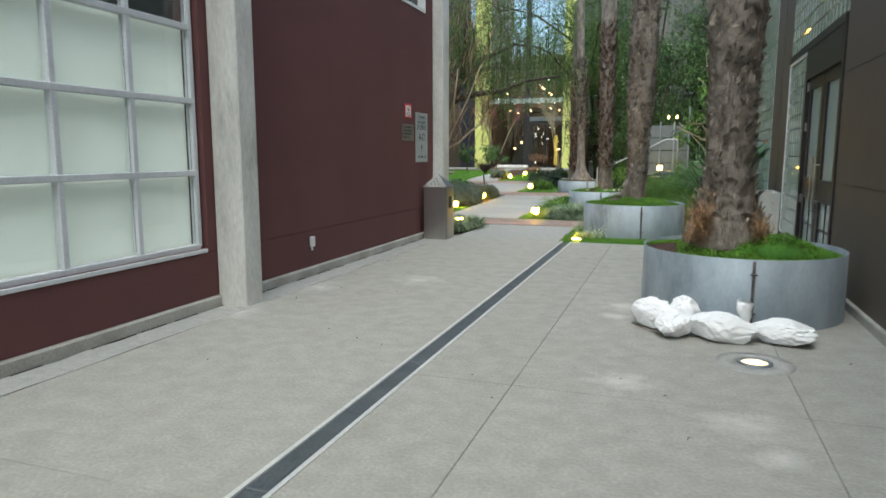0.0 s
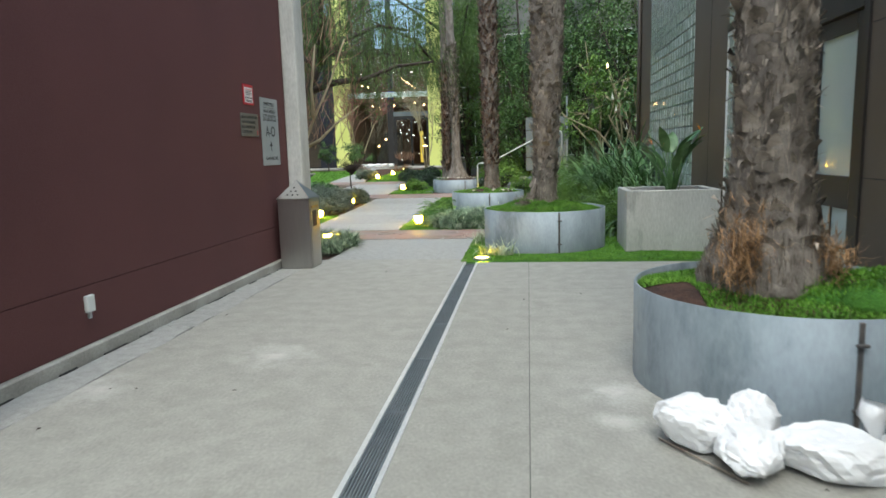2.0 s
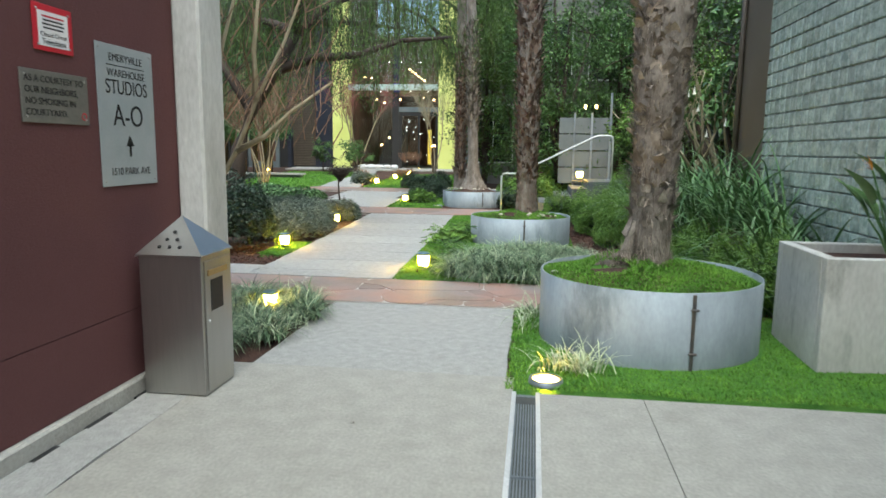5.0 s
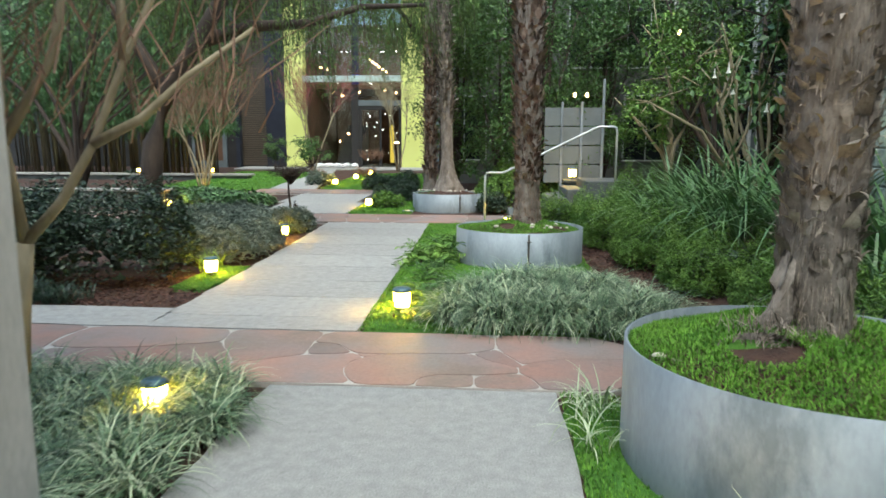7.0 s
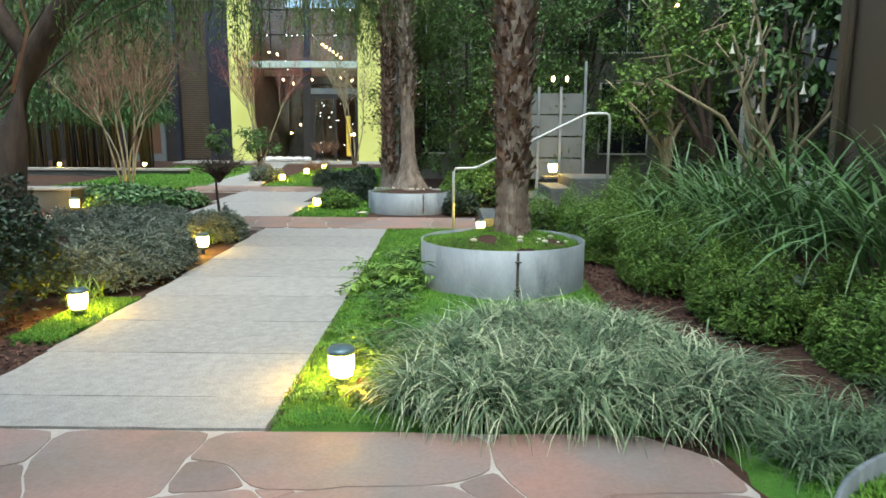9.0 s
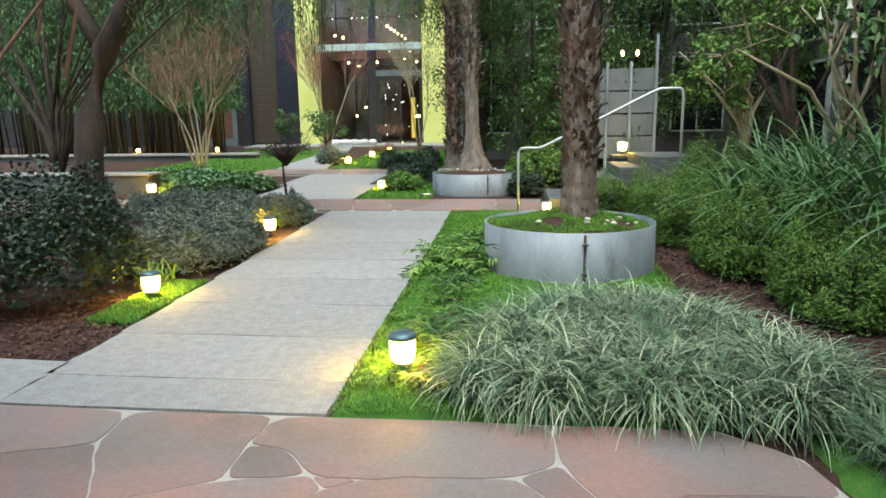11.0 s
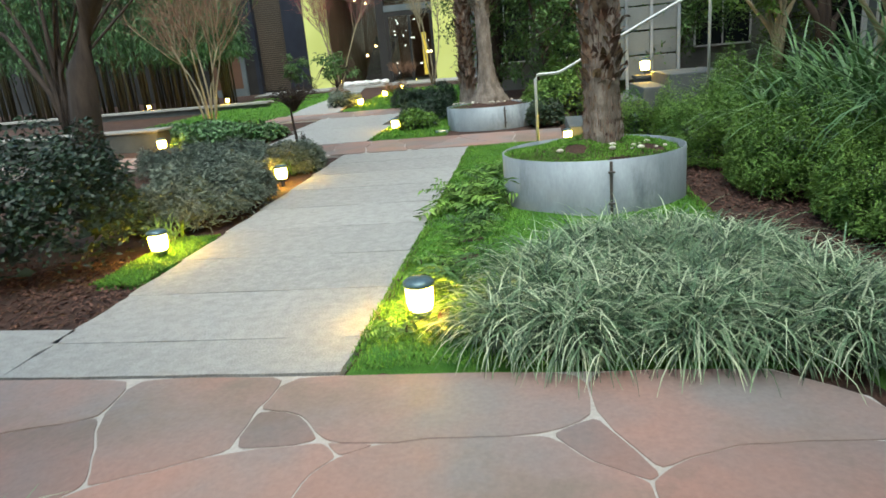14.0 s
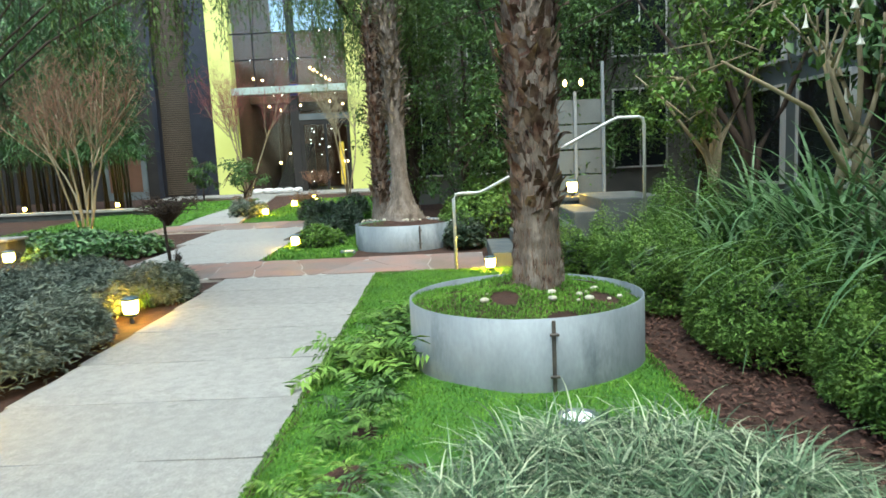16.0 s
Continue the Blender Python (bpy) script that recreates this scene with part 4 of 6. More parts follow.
def planter_moss(x, y, z, radius, n, seed, label, bare=None, size=0.023, lumps=()):
    r = np.random.default_rng(seed)
    q, a = np.sqrt(r.uniform(0, 1, n)) * (radius - 0.02), r.uniform(0, 6.283, n)
    p = np.stack([q * np.cos(a), q * np.sin(a), 0.12 * (1 - (q / radius) ** 2) + 0.02 * np.sin(3 * a + 5 * q / radius)], 1)
    if bare:
        p = p[~bare(p)]
    for lx, ly, lr, lh in lumps:
        d = np.hypot(p[:, 0] - lx, p[:, 1] - ly) / lr
        p[:, 2] += lh * np.clip(1 - d ** 2, 0, 1)
    n = len(p)
    p += np.array([x, y, z])
    v, f = strips(p, r.uniform(0, 6.28, n), size * r.uniform(0.5, 1.6, n), np.full(n, size * 0.33), r.uniform(20, 85, n), r.uniform(0, 60, n), 2)
    o = piece("moss_cushion", quick(v, f), MOSSLEAF, label, "moss", "stuff")
    if lumps:
        for lx, ly, lr, lh in lumps:
            me = lathe([(lr * math.cos(t), lh * 0.95 * math.sin(t)) for t in np.linspace(0, 1.5, 7)], 20)
            part("cushion_core", me, MOSS, o).location = (x + lx, y + ly, z + 0.04)


def palm(x, y, z, prof, seed, label, husks, husk_mat, core=PALM, lean=(0, 0), top=7.5, husk_from=0.3, size=0.14):
    t = thing("palm_tree", label, "tree", (x, y, z), group="palms in planters")
    r = np.random.default_rng(seed)
    zs = np.concatenate([np.linspace(0, 4.5, 120), np.linspace(4.6, top, 20)])
    rad = np.interp(zs, [p[0] for p in prof], [p[1] for p in prof])
    seg = 28
    verts, faces = [], []
    for j, (h, q) in enumerate(zip(zs, rad)):
        ring_ = 0.05 * abs(math.sin(h * 31 + 0.6 * math.sin(h * 9)))
        for i in range(seg):
            a = 2 * math.pi * i / seg
            k = q * (1 + ring_ + 0.05 * math.sin(5 * a + h * 7) * math.sin(h * 11 + 2 * a) + r.normal(0, 0.035))
            verts.append((lean[0] * h + k * math.cos(a), lean[1] * h + k * math.sin(a), h))
    for j in range(len(zs) - 1):
        for i in range(seg):
            k = (i + 1) % seg
            faces.append((j * seg + i, j * seg + k, (j + 1) * seg + k, (j + 1) * seg + i))
    part("trunk", solid(verts, faces, smooth=True), core, t)
    # frayed leaf bases, overlapping upwards in a spiral
    across = 9
    count = int((4.6 - husk_from) / 0.062) * across
    k = np.arange(count)
    h = husk_from + k * 0.062 / across + r.normal(0, 0.03, count)
    a = k * 2.39996 + r.normal(0, 0.3, count)
    q = np.interp(h, [p[0] for p in prof], [p[1] for p in prof])
    base = np.stack([lean[0] * h + q * np.cos(a), lean[1] * h + q * np.sin(a), h], 1)
    broad = 6.283 * q / across * r.uniform(0.35, 0.95, count)
    v, f = strips(base, a + r.normal(0, 0.15, count), size * r.uniform(0.9, 1.7, count), broad, r.uniform(66, 92, count), r.uniform(-10, 75, count) * (size / 0.1), 3)
    v = v + r.normal(0, 0.009, v.shape)
    tagged(part("husk_mantle", quick(v, f), husk_mat, t, "frayed brown leaf bases"), kind="stuff")
    # torn strips that curl away
    a = r.uniform(0, 6.283, husks // 2)
    h = husk_from + (4.6 - husk_from) * r.uniform(0, 1, husks // 2)
    q = np.interp(h, [p[0] for p in prof], [p[1] for p in prof]) * 1.02
    base = np.stack([lean[0] * h + q * np.cos(a), lean[1] * h + q * np.sin(a), h], 1)
    m = len(a)
    v, f = strips(base, a + r.normal(0, 0.7, m), size * r.uniform(0.5, 1.5, m), size * r.uniform(0.12, 0.4, m), r.uniform(25, 85, m), r.uniform(-60, 140, m), 4)
    tagged(part("torn_husk", quick(v, f), husk_mat, t, "curling torn husk strips"), kind="stuff")
    n = husks * 5
    h = 0.02 + 4.6 * r.uniform(0, 1, n) ** 1.5
    a = r.uniform(0, 6.283, n)
    q = np.interp(h, [p[0] for p in prof], [p[1] for p in prof]) * 1.02
    base = np.stack([lean[0] * h + q * np.cos(a), lean[1] * h + q * np.sin(a), h], 1)
    v, f = strips(base, a + r.normal(0, 0.8, n), 0.1 * r.uniform(0.4, 1.4, n), np.full(n, 0.006), r.choice([-1, 1], n) * r.uniform(70, 100, n), r.uniform(-40, 40, n), 2)
    tagged(part("fibre_fringe", quick(v, f), husk_mat, t), kind="stuff")
    return t


planter(0.63, 7.05, 0, 0.92, 0.62, [-88], "large round galvanised steel planter with sandbags at its foot")
planter(-0.74, 13.05, 0, 0.92, 0.61, [-78], "round galvanised steel planter standing in moss")
planter(-1.97, 19.08, ground_z(18.3) - 0.01, 0.88, 0.5, [-84], "round galvanised steel planter in the moss lawn")
planter(-3.42, 25.85, ground_z(25), 0.86, 0.4, [-68], "low round galvanised planter with pale gravel")
planter_moss(0.63, 7.05, 0.56, 0.92, 38000, 21, "bright green moss heaped round a palm", lambda p: (p[:, 0] < -0.6) & (p[:, 1] < 0.0), lumps=[(0.28, -0.55, 0.2, 0.16), (0.05, -0.3, 0.28, 0.12), (0.45, -0.35, 0.25, 0.07)])
planter_moss(-0.74, 13.05, 0.56, 0.92, 36000, 22, "green moss covering the planter soil", lambda p: np.hypot(p[:, 0] + 0.35, p[:, 1] + 0.25) < 0.16, lumps=[(-0.3, 0.1, 0.35, 0.08)])
planter_moss(-1.97, 19.08, ground_z(18.3) + 0.437, 0.88, 22000, 23, "patchy green moss in the planter", lambda p: np.sin(p[:, 0] * 9) * np.cos(p[:, 1] * 8) > 0.6)
planter_moss(-3.42, 25.85, ground_z(25) + 0.345, 0.86, 1500, 24, "thin moss in the low planter", lambda p: p[:, 0] > -0.3)

palm(0.48, 6.95, 0.62, [(0, 0.40), (0.15, 0.36), (0.35, 0.27), (0.6, 0.22), (0.9, 0.2), (1.6, 0.205), (2.2, 0.235), (3, 0.24), (8, 0.24)], 31, "stout palm trunk wrapped in frayed grey-brown leaf bases", 2400, HUSK, lean=(-0.005, 0), husk_from=0.25, size=0.09)
bulge = palm(-0.72, 13.2, 0.58, [(0, 0.215), (0.15, 0.17), (0.9, 0.175), (1.5, 0.195), (1.9, 0.225), (2.6, 0.235), (8, 0.22)], 32, "palm trunk with a bulge of matted grey fibre", 1700, HUSK, lean=(0.015, 0), husk_from=0.4, size=0.09)
v, f = tube_data([(-0.15, -0.06, 0.5), (-0.18, -0.08, 0.36), (-0.18, -0.09, 0.2), (-0.3, -0.13, 0.05), (-0.5, -0.19, -0.03), (-0.72, -0.25, -0.08)], [0.02, 0.05, 0.07, 0.09, 0.08, 0.04], 14)
rv = np.random.default_rng(90)
part("root_flare", solid([Vector(c) + Vector(rv.normal(0, 0.012, 3)) for c in v], f, smooth=True), PALM, bulge, "fibrous brown root flare")
palm(-1.86, 19.1, 0.45, [(0, 0.20), (0.4, 0.165), (0.9, 0.16), (1.5, 0.175), (3, 0.19), (8, 0.2)], 33, "slim palm trunk with curling red-brown husks", 1300, HUSKRED, husk_from=0.6, size=0.13, lean=(-0.01, 0))
palm(-3.42, 25.9, 0.42, [(0, 0.43), (0.2, 0.35), (0.5, 0.2), (0.9, 0.135), (3, 0.125), (8, 0.14)], 34, "palm with a swollen fibrous foot in a low planter", 500, HUSK, husk_from=1.8, size=0.2, lean=(-0.03, 0))
palm(-4.12, 28.6, 0.2, [(0, 0.24), (0.4, 0.19), (1, 0.145), (8, 0.14)], 35, "dark shaggy palm trunk rising from the bed", 600, HUSKRED, husk_from=0.5, size=0.2)

# fibre mat at the first palm's foot
r = np.random.default_rng(8)
for k, (cx, cy, cz, n, sx, sz) in enumerate([(0.23, 6.62, 0.88, 900, 0.10, 0.2), (0.75, 6.68, 0.82, 500, 0.09, 0.14), (-0.95, 12.98, 0.68, 700, 0.2, 0.1)]):
    p = np.stack([r.normal(cx, sx * 0.6, n), r.normal(cy, 0.06, n), r.normal(cz, sz * 0.55, n)], 1)
    v, f = strips(p, r.uniform(0, 6.28, n), r.uniform(0.05, 0.13, n), np.full(n, 0.006), r.uniform(-70, 80, n), r.uniform(-90, 90, n), 3)
    piece("fibre_mat", quick(v, f), FIBRE if k < 2 else HUSK, "shaggy orange-brown mat of palm fibre", "palm fibre", "stuff")


# sandbags
def sandbag(x, y, turn, ln, wd, ht, seed, label, neck=True, z=0.0):
    r = np.random.default_rng(seed)
    bm = bmesh.new()
    bmesh.ops.create_icosphere(bm, subdivisions=4, radius=1)
    ph = r.uniform(0, 6, 6)
    facets = [(Vector(d).normalized(), o) for d, o in zip(r.normal(0, 1, (60, 3)), r.uniform(0.74, 0.97, 60))]
    for vtx in bm.verts:
        c = vtx.co
        k = min([1.0] + [o / c.dot(d) for d, o in facets if c.dot(d) > 0.5]) * 1.12
        crease = math.sin(6.3 * c.x + 4.1 * c.z + 2.2 * math.sin(3.7 * c.y + ph[2]) + ph[3])
        k *= 1 - 0.11 * (1 - abs(crease)) ** 3 - 0.05 * abs(math.sin(9 * c.y - 8.7 * c.x + 3 * math.sin(4 * c.z) + ph[5])) + 0.05 * math.sin(3 * c.x + ph[0]) * math.sin(5 * c.y + ph[1])
        fx = math.copysign(abs(c.x) ** 0.9, c.x) * ln / 2 * 1.08 * k
        fy = math.copysign(abs(c.y) ** 0.8, c.y) * wd / 2 * k * (1 - 0.3 * max(0, c.x))
        fz = math.copysign(abs(c.z) ** 0.8, c.z) * ht / 2 * k * (1 - 0.5 * c.x ** 2)
        vtx.co = (fx, fy, max(fz, -ht * 0.4) + ht * 0.4)
    me = finish(bm)
    t = thing("sandbag", label, "sandbag", (x, y, z + 0.004), turn, group="sandbags by the planter")
    part("sack", me, BAG, t)
    if neck:
        pts, rad = [(ln * 0.42, 0, ht * 0.35), (ln * 0.5, 0, ht * 0.5), (ln * 0.52, 0.01, ht * 0.75), (ln * 0.56, 0.03, ht * 1.1)], [0.045, 0.02, 0.032, 0.05]
        pts += [(ln * 0.54, 0.04, ht * 1.35)]
        rad += [0.062]
        v, f = tube_data(pts, rad, 13)
        v = [Vector(c) + Vector((0.012 * math.sin(2.6 * i), 0.012 * math.cos(3.9 * i), 0.012 * math.sin(5.1 * i))) for i, c in enumerate(v)]
        part("tied_neck", solid(v, f, smooth=True), BAG, t, "gathered and tied sack mouth")
    return t


sandbag(-0.16, 6.0, 150, 0.42, 0.3, 0.3, 1, "white woven sandbag leaning on the steel planter", neck=False)
sandbag(0.03, 5.74, -105, 0.4, 0.32, 0.25, 2, "crumpled white sandbag with its mouth folded under", neck=False)
sandbag(0.12, 5.98, 20, 0.26, 0.24, 0.34, 3, "small white sandbag propped upright", neck=False)
sandbag(0.41, 5.74, -12, 0.52, 0.36, 0.26, 4, "full white sandbag lying on the paving", neck=False)
sandbag(0.86, 5.78, 172, 0.52, 0.34, 0.23, 5, "white sandbag with an upright tied mouth")
for k in range(5):
    sandbag(-10.6 + 0.42 * k, 41.2 + 0.1 * (k % 2), 20 * k, 0.6, 0.35, 0.22, 10 + k, "white sandbag at the house entrance", False, 0.67)

# in-ground lights
def well_light(x, y, z, label, collar=0.0, glow=BULB):
    t = thing("ground_light", label, "ground light", (x, y, z), group="in-ground lights")
    if collar:
        part("collar", lathe([(collar, -0.02), (collar, 0.003), (0.125, 0.004), (0.125, -0.02)], 32, False), PATHCON, t, "pale concrete collar")
    part("rim", lathe([(0.125, -0.03), (0.12, 0.012), (0.095, 0.014), (0.09, 0.0)], 28, False), GALVB, t, "dark metal rim")
    part("lens", lathe([(0.094, -0.01), (0.094, 0.004), (0.05, 0.007), (0.0, 0.008)], 24, False), glow, t, "glowing glass lens")


LENS = mat("well_lens", (1.0, 0.72, 0.38), rough=0.2, bump=0, grain=0, emit=1.3)
LENSCOOL = mat("well_lens_cool", (0.85, 0.9, 0.9), rough=0.2, bump=0, grain=0, emit=0.5)
well_light(0.6, 5.14, 0.001, "round in-ground light with a pale concrete collar", 0.27, LENS)
well_light(-1.81, 17.75, 0.03, "round in-ground light in the moss", 0, LENSCOOL)
well_light(-1.62, 11.75, 0.03, "bright round in-ground light at the end of the drain", 0, LAMPGLOW)
well_light(-4.3, 24.95, ground_z(25) + 0.03, "small in-ground light beside the flagstones", 0, LENS)


# path lamps
def path_lamp(x, y, z=None, scale=1.0, label="short path lamp glowing yellow under a blue-grey cap"):
    t = thing("path_lamp", label, "lamp", (x, y, (ground_z(y) if z is None else z) - 0.025), group="garden path lamps")
    s = scale
    part("stake", lathe([(0.02 * s, -0.03), (0.02 * s, 0.08 * s)], 10), GALVB, t)
    part("base", lathe([(0.05 * s, 0.06 * s), (0.06 * s, 0.075 * s), (0.06 * s, 0.09 * s)], 18), CAP, t)
    part("diffuser", lathe([(0.058 * s, 0.09 * s), (0.068 * s, 0.13 * s), (0.07 * s, 0.2 * s), (0.062 * s, 0.215 * s)], 20), LAMPGLOW, t, "glowing yellow glass")
    part("cap", lathe([(0.078 * s, 0.215 * s), (0.08 * s, 0.235 * s), (0.06 * s, 0.25 * s), (0.02 * s, 0.255 * s)], 20), CAP, t, "blue-grey metal cap")
    return t


for x, y, s in ((-3.2, 15.95, 1.15), (-4.33, 13.4, 1.0), (-5.78, 17.55, 1.1), (-5.9, 20.8, 1.1), (-5.35, 25.75, 1.1), (-10.1, 25.1, 1.2), (-10.15, 28.3, 1.0), (-7.7, 32.1, 1.1), (-7.5, 34.6, 1.1), (-7.3, 36.6, 1.1)):
    path_lamp(x, y, None, s)
path_lamp(-0.55, 25.1, 0.88, 1.2)
path_lamp(-2.05, 22.75, 0.08, 0.9)
for x, y in ((-16.0, 34.6), (-13.2, 34.9)):
    path_lamp(x, y, 0.62, 0.8, "small lamp on the low garden wall")

# concrete planter box with a bird of paradise
bx = thing("concrete_planter", "square cast concrete planter with board marks", "planter", (0.4, 12.3, 0))
part("box", boxes([(0, 1.27, 0, 0.09, 0, 0.88), (0, 1.27, 0.9, 0.99, 0, 0.88), (0, 0.09, 0.09, 0.9, 0, 0.88), (1.18, 1.27, 0.09, 0.9, 0, 0.88)], 0.008), COLCON, bx)
part("soil", box(0.09, 1.18, 0.09, 0.9, 0.5, 0.8), SOIL, bx)
bird = thing("bird_of_paradise", "leafy bird of paradise plant with orange flowers", "plant", (1.1, 12.75, 0.8))
r = np.random.default_rng(12)
for k in range(16):
    a, h = r.uniform(0, 6.28), r.uniform(0.25, 0.62)
    out = r.uniform(0.08, 0.28)
    tip = Vector((math.cos(a) * out, math.sin(a) * out * 0.8, h))
    v, f = tube_data([(tip.x * 0.2, tip.y * 0.2, 0), tuple(tip * 0.6), tuple(tip)], [0.012, 0.01, 0.008], 5)
    part("stalk", solid(v, f), STRAP, bird)
    verts, faces = [], []
    d = Vector((math.cos(a) * 0.45, math.sin(a) * 0.45, 1)).normalized()
    s = Vector((-math.sin(a), math.cos(a), 0))
    ln = r.uniform(0.3, 0.45)
    for j in range(7):
        q = j / 6
        w = 0.075 * math.sin(math.pi * (0.08 + 0.9 * q)) ** 0.8
        c = tip + d * ln * q + Vector((math.cos(a), math.sin(a), -0.3)) * 0.12 * q * q
        n_ = Vector((math.cos(a), math.sin(a), 0))
        verts += [c - s * w + n_ * w * -0.4, c, c + s * w + n_ * w * -0.4]
    for j in range(6):
        faces += [(3 * j, 3 * j + 1, 3 * j + 4, 3 * j + 3), (3 * j + 1, 3 * j + 2, 3 * j + 5, 3 * j + 4)]
    part("leaf", solid(verts, faces, smooth=True), STRAP, bird)
for fx, fy, fz in ((-0.3, -0.1, 0.72), (-0.1, -0.2, 0.68), (0.35, -0.15, 0.9)):
    v, f = tube_data([(fx * 0.2, fy * 0.2, 0), (fx * 0.7, fy * 0.7, fz * 0.7), (fx, fy, fz)], [0.009, 0.008, 0.007], 5)
    part("flower_stalk", solid(v, f), STRAP, bird)
    nb = 7
    v, f = strips(np.tile([[fx, fy, fz]], (nb, 1)), r.normal(3.4, 0.5, nb), np.full(nb, 0.12), np.full(nb, 0.02), r.uniform(0, 70, nb), np.full(nb, 20.0), 2)
    part("flower", quick(v, f), ORANGE, bird, "orange crane-shaped flower")


# ---- planting ----
def bank_z(x, y):
    """The bed climbs towards the brown building."""
    a = min(1.0, max(0.0, (x + 0.1) / 1.3))
    c = min(1.0, max(0.0, (y - 14.6) / 2.0))
    return ground_z(y) + 0.62 * a * a * (3 - 2 * a) * c - 0.02


v = [(-0.2 + 0.2 * i, 14.6 + 0.4 * j, bank_z(-0.2 + 0.2 * i, 14.6 + 0.4 * j)) for j in range(21) for i in range(15)]
f = [(j * 15 + i, j * 15 + i + 1, (j + 1) * 15 + i + 1, (j + 1) * 15 + i) for j in range(20) for i in range(14)]
piece("planting_bank", solid(v, f, smooth=True), SOIL, "sloping bark-covered planting bank by the brown wall", "bank", "structure")


def tufts(name, centres, blades, length, width, material, label, seed, rise=(45, 85), droop=(60, 130), spread=0.05, kind="stuff", cat="grass", pale=None):
    r = np.random.default_rng(seed)
    n = len(centres) * blades
    c = np.repeat(np.array(centres), blades, 0) + np.concatenate([r.normal(0, spread, (n, 2)), np.zeros((n, 1))], 1)
    v, f = strips(c, r.uniform(0, 6.28, n), length * r.uniform(0.6, 1.25, n), width * r.uniform(0.7, 1.3, n), r.uniform(*rise, n), r.uniform(*droop, n), 5)
    ob = piece(name, quick(v, f), material, label, cat, kind)
    if pale:
        m = n // 3
        k = r.choice(n, m, False)
        v, f = strips(c[k], r.uniform(0, 6.28, m), length * r.uniform(0.7, 1.25, m), width * r.uniform(0.7, 1.2, m), r.uniform(*rise, m), r.uniform(*droop, m), 5)
        part("pale_blade_mix", quick(v, f), pale, ob)
    return ob


def scatter(n, poly, seed):
    """Even random points in a convex outline given counter-clockwise."""
    r = random.Random(seed)
    xs, ys = [p[0] for p in poly], [p[1] for p in poly]
    out = []
    while len(out) < n:
        x, y = r.uniform(min(xs), max(xs)), r.uniform(min(ys), max(ys))
        if all((bx_ - ax) * (y - ay) - (by - ay) * (x - ax) >= 0 for (ax, ay), (bx_, by) in zip(poly, poly[1:] + poly[:1])):
            out.append((x, y, ground_z(y)))
    return out


tufts("lilyturf_bed", scatter(130, [(-2.75, 15.45), (-1.2, 15.3), (-0.75, 15.5), (-0.95, 16.5), (-1.5, 17.15), (-2.1, 17.1), (-2.7, 16.3)], 41), 125, 0.48, 0.0115, LIRI,
      "dense silvery green lilyturf spilling over the flagstones", 41, droop=(90, 150), pale=LIRI_PALE)
tufts("lilyturf_bed", scatter(30, [(-1.0, 14.8), (0.3, 14.9), (1.0, 15.9), (-0.5, 15.7)], 42), 60, 0.34, 0.010, LIRI, "low lilyturf at the end of the flagstone walk", 42, droop=(90, 150))
tufts("lilyturf_bed", scatter(95, [(-5.6, 12.1), (-4.0, 12.05), (-3.86, 12.4), (-3.88, 13.85), (-5.6, 13.9)], 43), 80, 0.36, 0.011, LIRI, "lilyturf bed beside the ash bin", 43, droop=(80, 150), pale=LIRI_PALE)
tufts("striped_grass", [(-1.42, 11.98, 0.02), (-1.28, 12.03, 0.02), (-1.55, 12.0, 0.02)], 40, 0.3, 0.012, LIRI_PALE, "small tuft of cream-striped grass", 44, kind="", cat="plant")
tufts("striped_grass", [(-1.75, 13.5, 0.02), (-1.7, 13.7, 0.02), (-1.78, 13.1, 0.02)], 22, 0.34, 0.012, LIRI_PALE, "sparse tuft of pale striped grass", 45, kind="", cat="plant")
tufts("striped_grass", [(-6.0, 17.9, 0.02), (-5.95, 18.1, 0.02), (-6.15, 21.2, 0.07), (-6.05, 21.35, 0.07)], 30, 0.32, 0.012, LIMELEAF, "yellow-green grass tuft by a path lamp", 46, droop=(40, 100), kind="", cat="plant")
tufts("grey_grass_bed", scatter(60, [(-9.0, 16.05), (-6.6, 16.05), (-6.6, 16.35), (-9.0, 16.5)], 47), 30, 0.3, 0.012, DARKLEAF, "dark grassy tufts at the foot of a hedge", 47)
def strap_clump(x, y, h, seed):
    t = thing("strap_leaf_clump", "large clump of long arching green strap leaves", "plant", (x, y, bank_z(x, y)))
    r = np.random.default_rng(seed)
    n = 95
    base = np.concatenate([r.normal(0, 0.2, (n, 2)), np.full((n, 1), -0.02)], 1)
    base[:, 2] = [bank_z(x + bx, y + by) - bank_z(x, y) - 0.02 for bx, by in base[:, :2]]
    yaw = np.arctan2(base[:, 1], base[:, 0]) + r.normal(0, 0.9, n)
    v, f = strips(base, yaw, h * r.uniform(0.7, 1.25, n), r.uniform(0.026, 0.046, n), r.uniform(40, 86, n), r.uniform(50, 135, n), 7)
    for i in range(n):
        part("leaf", quick(v[i * 16:(i + 1) * 16], f[:7]), STRAP, t)
    return t


for k, (x, y, h) in enumerate(((0.4, 20.7, 1.35), (1.0, 20.3, 1.4), (0.65, 19.5, 1.45), (1.25, 19.0, 1.45), (0.85, 18.3, 1.5), (1.35, 17.7, 1.5), (1.05, 17.0, 1.45), (1.4, 16.2, 1.4), (1.45, 15.2, 1.2), (1.35, 14.2, 1.0), (0.95, 15.1, 1.15), (0.85, 14.3, 1.0), (0.3, 21.7, 1.2), (1.1, 21.5, 1.2))):
    strap_clump(x, y, h, 50 + k)


